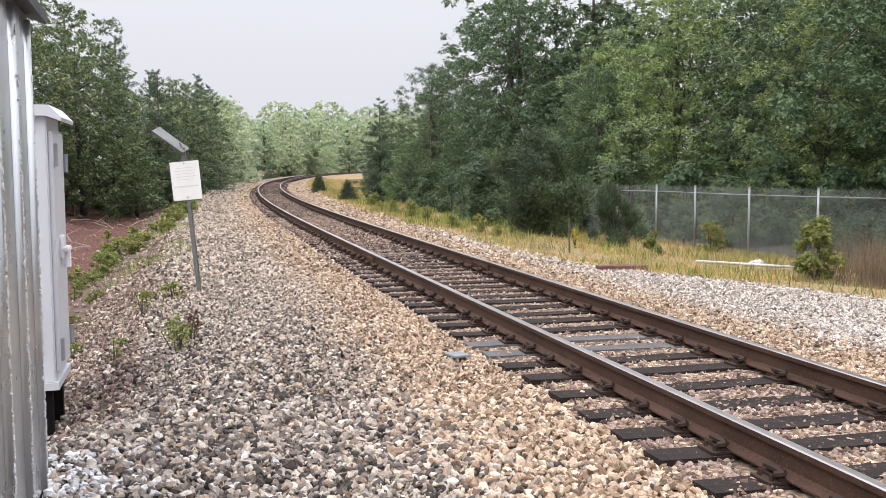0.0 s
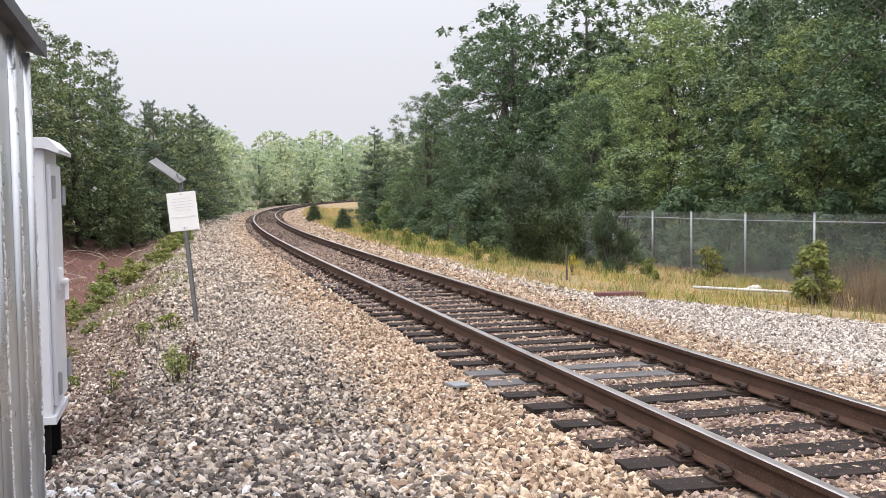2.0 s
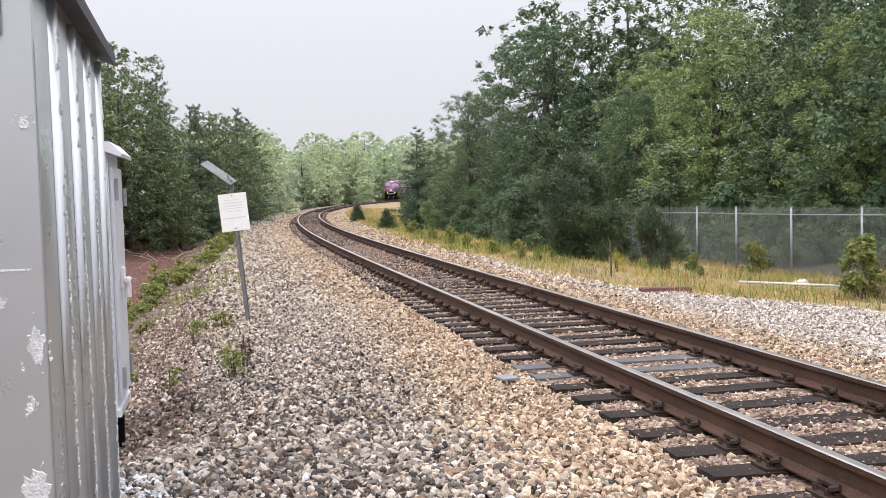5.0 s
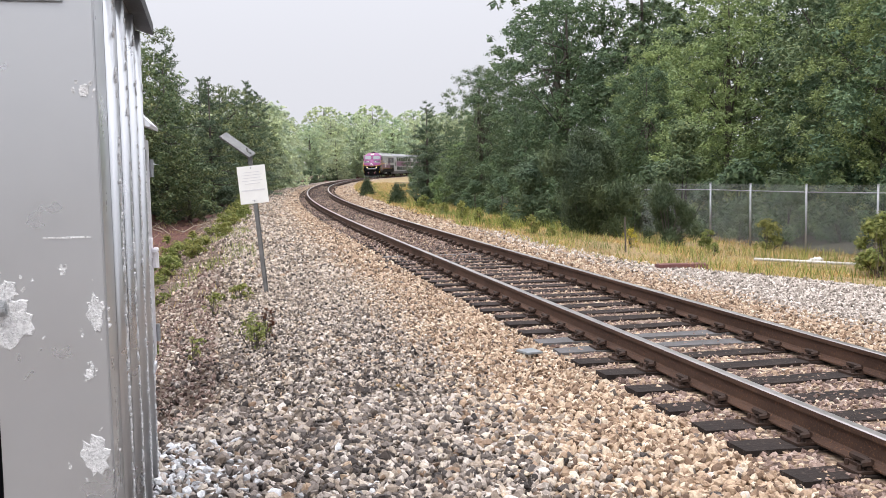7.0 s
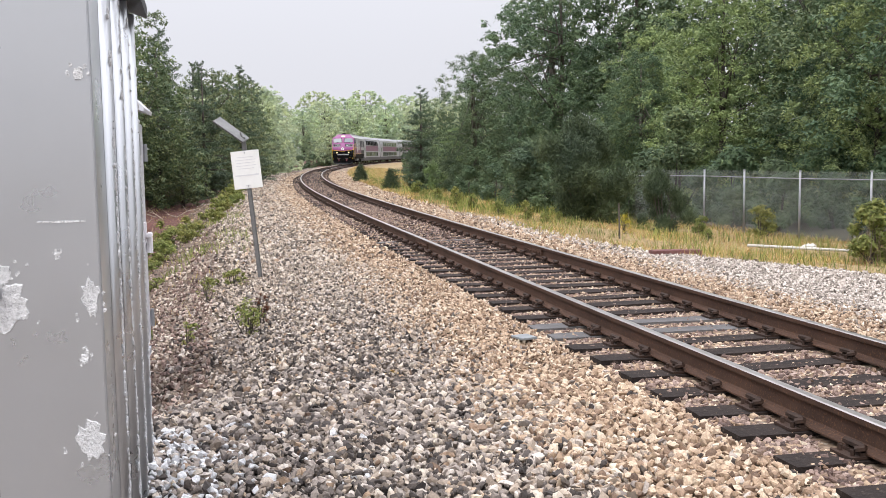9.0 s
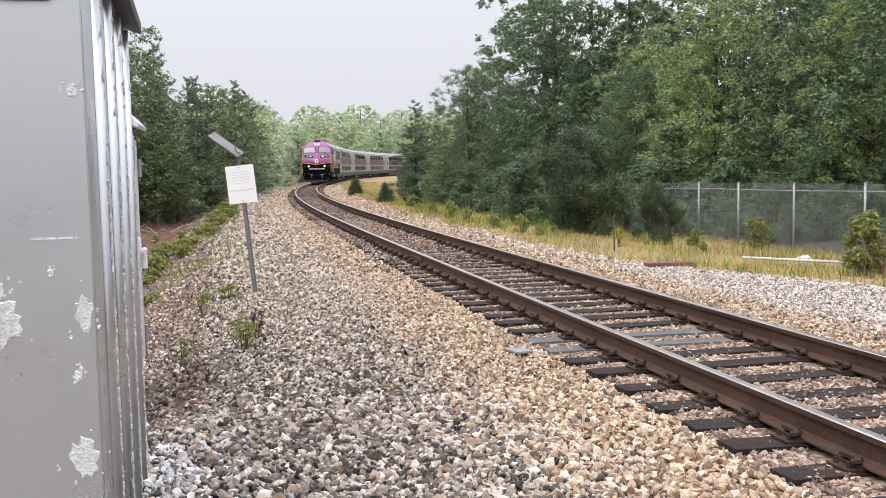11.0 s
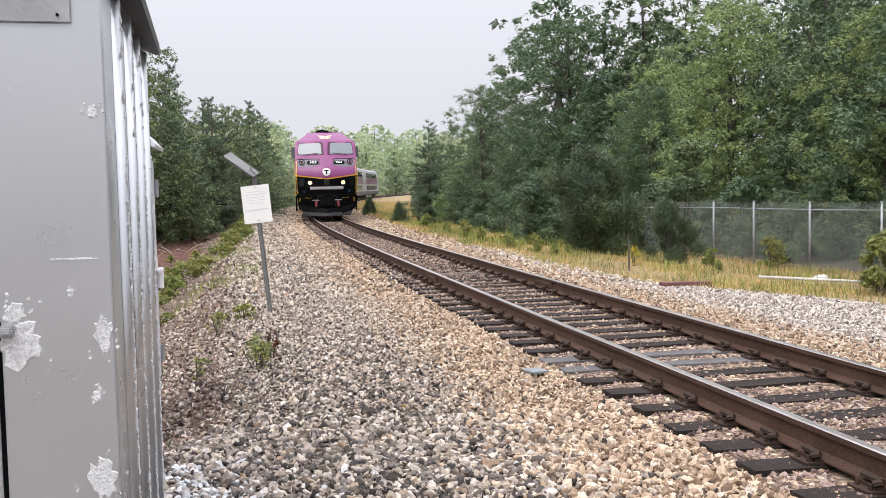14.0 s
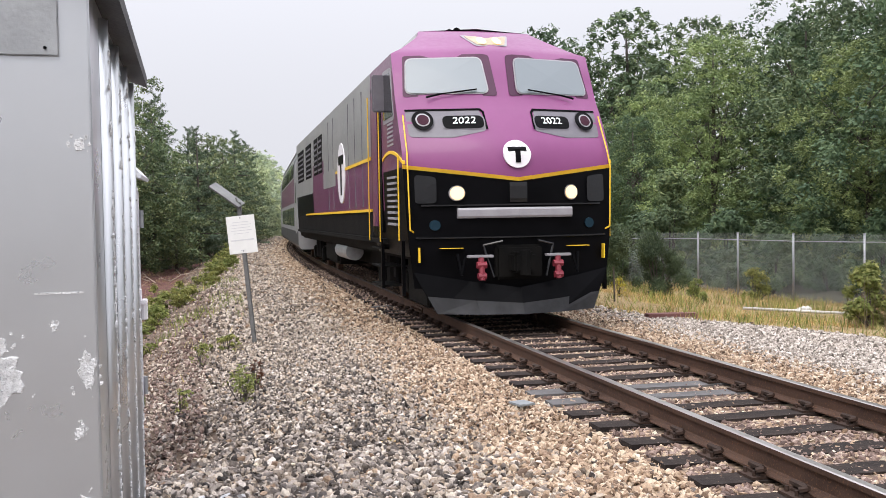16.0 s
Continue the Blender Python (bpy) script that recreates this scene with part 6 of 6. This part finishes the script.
        part("yellow_stripe", on_side([(-3.55, 1.65), (-3.55, 1.70), (-17.0, 1.70), (-17.0, 1.65)], side, X, 0.008), M_YELLOW, loco)
        part("grey_step", on_side([(-9.0, 2.30), (-9.0, 2.70), (-11.6, 2.70), (-11.6, 2.30)], side, X, 0.006), M_LOCOGREY, loco)
        for k in range(6):
            part("text_bar", on_side([(-1.25, 2.66 + k * 0.065), (-1.25, 2.69 + k * 0.065), (-1.75, 2.69 + k * 0.065), (-1.75, 2.66 + k * 0.065)], side, X, 0.006), M_FRAME, loco)
        for k in range(9):
            z = 1.42 + k * 0.09
            part("louvre", on_side([(-1.05, z), (-1.05, z + 0.035), (-1.75, z + 0.045), (-1.75, z + 0.01)], side, X, 0.02), M_FRAME, loco, "pale louvre slat")
        big = part("side_badge", on_side(disc(-7.8, 2.53, 0.66, 36), side, X, 0.012), M_WHITE, loco, "large white disc with a black shape")
        part("badge_bar", on_side([(-7.38, 2.72), (-7.38, 2.92), (-8.22, 2.92), (-8.22, 2.72)], side, X, 0.018), M_BLACK, big)
        part("badge_bar", on_side([(-7.69, 2.05), (-7.69, 2.72), (-7.91, 2.72), (-7.91, 2.05)], side, X, 0.018), M_BLACK, big)
        for y0, y1 in ((-11.9, -12.9), (-13.1, -14.1), (-15.0, -16.8), (-17.6, -19.9)):
            grille = part("grille", on_side([(y0, 2.75), (y0, 3.75), (y1, 3.75), (y1, 2.75)], side, 1.56, 0.03), M_UNDER, loco, "dark radiator grille")
            for k in range(6):
                z = 2.82 + k * 0.15
                part("slat", on_side([(y0 - 0.04, z), (y0 - 0.04, z + 0.05), (y1 + 0.04, z + 0.05), (y1 + 0.04, z)], side, 1.56, 0.045), M_RECESS, grille)
        for y in (-4.6, -5.6, -6.6, -9.4, -10.4):
            part("panel_seam", on_side([(y, 1.75), (y, 3.9), (y - 0.02, 3.9), (y - 0.02, 1.75)], side, 1.575, 0.014), M_RECESS, loco)
        part("sill", boxes((min(side * 1.40, side * 1.60), max(side * 1.40, side * 1.60), -LEN + 0.2, -2.2, 1.12, 1.20)), M_UNDER, loco)
        part("reservoir", rods(((side * 1.25, -8.4, 0.78), (side * 1.25, -10.6, 0.78), 0.20), n=14), M_GALV, loco, "silver air reservoir")
        part("fuel_tank", boxes((side * 0.75 - 0.6, side * 0.75 + 0.6, -13.6, -10.9, 0.38, 0.95), bevel=0.08), M_UNDER, loco)
        for z in (0.40, 0.72, 1.02):
            part("step", boxes((min(side * 1.25, side * 1.62), max(side * 1.25, side * 1.62), -3.4, -2.35, z, z + 0.03)), M_UNDER, loco)
        part("step_post", boxes((min(side * 1.58, side * 1.63), max(side * 1.58, side * 1.63), -2.33, -2.27, 0.38, 1.2)), M_BLACK, loco)
        part("step_post", boxes((min(side * 1.54, side * 1.59), max(side * 1.54, side * 1.59), -0.72, -0.66, 0.38, 1.2)), M_BLACK, loco)
    for o in loco.children_recursive:
        o.data.transform(Matrix.Translation((0, 0, 0.006)) @ Matrix.Diagonal((1, 1, 0.985, 1)))
    add_bogies(loco, (-3.6, -17.0), 0.50)
    return loco


def add_bogies(thing, ys, r):
    for y in ys:
        bm = boxes((-1.15, -0.95, y - 1.75, y + 1.75, 0.42, 0.72), (0.95, 1.15, y - 1.75, y + 1.75, 0.42, 0.72), (-1.0, 1.0, y - 0.3, y + 0.3, 0.45, 0.85), bevel=0.04)
        for sx in (-1, 1):
            for dy in (-1.3, 1.3):
                add_box(bm, sx * 1.1 - 0.14, sx * 1.1 + 0.14, y + dy - 0.22, y + dy + 0.22, 0.30, 0.68, bevel=0.03)
            add_rod(bm, (sx * 1.12, y - 0.45, 0.35), (sx * 1.12, y - 0.45, 0.85), 0.13)
            add_rod(bm, (sx * 1.12, y + 0.45, 0.35), (sx * 1.12, y + 0.45, 0.85), 0.13)
        bogie = part("bogie", bm, M_UNDER, thing)
        for dy in (-1.3, 1.3):
            for sx in (-1, 1):
                bm = bmesh.new()
                add_rod(bm, (sx * 0.69, y + dy, r + 0.004), (sx * 0.82, y + dy, r + 0.004), r, 28)
                add_rod(bm, (sx * 0.67, y + dy, r + 0.004), (sx * 0.69, y + dy, r + 0.004), r - 0.005, 28)
                part("wheel", bm, M_RUST, bogie, "", False)
            part("axle", rods(((-0.7, y + dy, r), (0.7, y + dy, r), 0.08)), M_UNDER, bogie)


def build_coach():
    coach = empty("passenger_coach", Matrix.Identity(4), "grey double-deck passenger coach with a purple band", "railway coach", "coaches of the train")
    L = 25.8
    prof = [(1.40, 0.45), (1.50, 0.60), (1.50, 1.08), (1.50, 2.25), (1.50, 3.05), (1.48, 3.55), (1.28, 4.15), (0.95, 4.55), (0.0, 4.72)]
    ring = prof + [(-x, z) for x, z in prof[-2::-1]]
    m = len(ring)
    verts = [(x, y, z) for y in (0.0, -L) for x, z in ring]
    faces, index = [], []
    for k in range(m - 1):
        faces.append((k, k + 1, m + k + 1, m + k))
        zm = (ring[k][1] + ring[k + 1][1]) / 2
        index.append(1 if zm > 4.2 else 2 if zm < 1.0 else 0)
    faces += [tuple(range(m)), tuple(range(m, 2 * m)), (0, m, 2 * m - 1, m - 1)]
    index += [0, 0, 0]
    mesh_object("body", verts, faces, [M_COACH, M_COACHROOF, M_PLOUGH], coach, "grey steel coach shell with pale roof", index=index)
    for side in (1, -1):
        part("purple_band", on_side([(-3.2, 2.14), (-3.2, 3.06), (-L + 3.2, 3.06), (-L + 3.2, 2.14)], side, 1.5, 0.006), M_PURPLE_D, coach, "purple band between the window rows")
        part("roof_edge", rods(((side * 1.29, -0.05, 4.17), (side * 1.29, -L + 0.05, 4.17), 0.035)), M_LOCOGREY, coach)
        for k in range(8):
            y = -3.6 - k * 2.33
            part("lower_window", on_side(rounded([(y, 1.25), (y, 1.98), (y - 1.95, 1.98), (y - 1.95, 1.25)], 0.10), side, 1.5, 0.012), M_DKGLASS, coach)
            bm = bmesh.new()
            q = [(side * 1.512, y, 3.12), (side * 1.512, y - 1.95, 3.12), (side * 1.492, y - 1.95, 3.58), (side * 1.385, y - 1.95, 3.92), (side * 1.385, y, 3.92), (side * 1.492, y, 3.58)]
            v = [bm.verts.new(p) for p in q]
            bm.faces.new((v[0], v[1], v[2], v[5]))
            bm.faces.new((v[5], v[2], v[3], v[4]))
            bmesh.ops.solidify(bm, geom=bm.faces[:], thickness=0.02)
            part("upper_window", bm, M_DKGLASS, coach)
        for y in (-1.2, -L + 2.2):
            door = part("door", on_side([(y, 1.0), (y, 3.1), (y - 1.0, 3.1), (y - 1.0, 1.0)], side, 1.5, 0.01), M_LOCOGREY, coach)
            part("door_window", on_side(rounded([(y - 0.25, 2.1), (y - 0.25, 2.85), (y - 0.75, 2.85), (y - 0.75, 2.1)], 0.08), side, 1.5, 0.02), M_DKGLASS, door)
    part("end_gangway", boxes((-0.55, 0.55, -0.01, 0.22, 1.1, 3.3), (-0.55, 0.55, -L - 0.22, -L + 0.01, 1.1, 3.3), bevel=0.03), M_UNDER, coach)
    add_bogies(coach, (-3.3, -L + 3.3), 0.42)
    return coach


locomotive = build_locomotive()
coach_model = build_coach()
coaches = [coach_model] + [copy_thing(coach_model, Matrix.Identity(4)) for _ in range(3)]


# ---- what moves ----
# Where the locomotive's nose is along the line.
NOSE_T = (13.0, 13.5, 14.0, 14.5, 15.0, 15.5, 16.0)
NOSE_S = (71.2, 61.6, 51.9, 42.5, 33.1, 24.3, 14.38)


def nose_along(t):
    early = 14.4 + 19.2 * (16.0 - t) - 0.05 * (16.0 - t) ** 2
    return early - 0.35 * float(smooth(11.0, 13.0, t)) if t <= 13.0 else float(np.interp(t, NOSE_T, NOSE_S))


def ride(s_front, pivots):
    """The pose of a vehicle whose front is s_front along the line and which rides on two bogies."""
    a, b = place(s_front + pivots[0], 0), place(s_front + pivots[1], 0)
    fwd = (a - b).normalized()
    right = Vector((fwd.y, -fwd.x, 0))
    rot = Matrix((right, fwd, Vector((0, 0, 1)))).transposed().to_4x4()
    return Matrix.Translation(a + fwd * pivots[0]) @ rot


def motions():
    times = [k * 0.5 for k in range(33)]
    walk(locomotive, [(t, ride(nose_along(t), (3.6, 17.0))) for t in times])
    for k, coach in enumerate(coaches):
        walk(coach, [(t, ride(nose_along(t) + 21.2 + 26.3 * k, (3.3, 22.5))) for t in times])


motions()
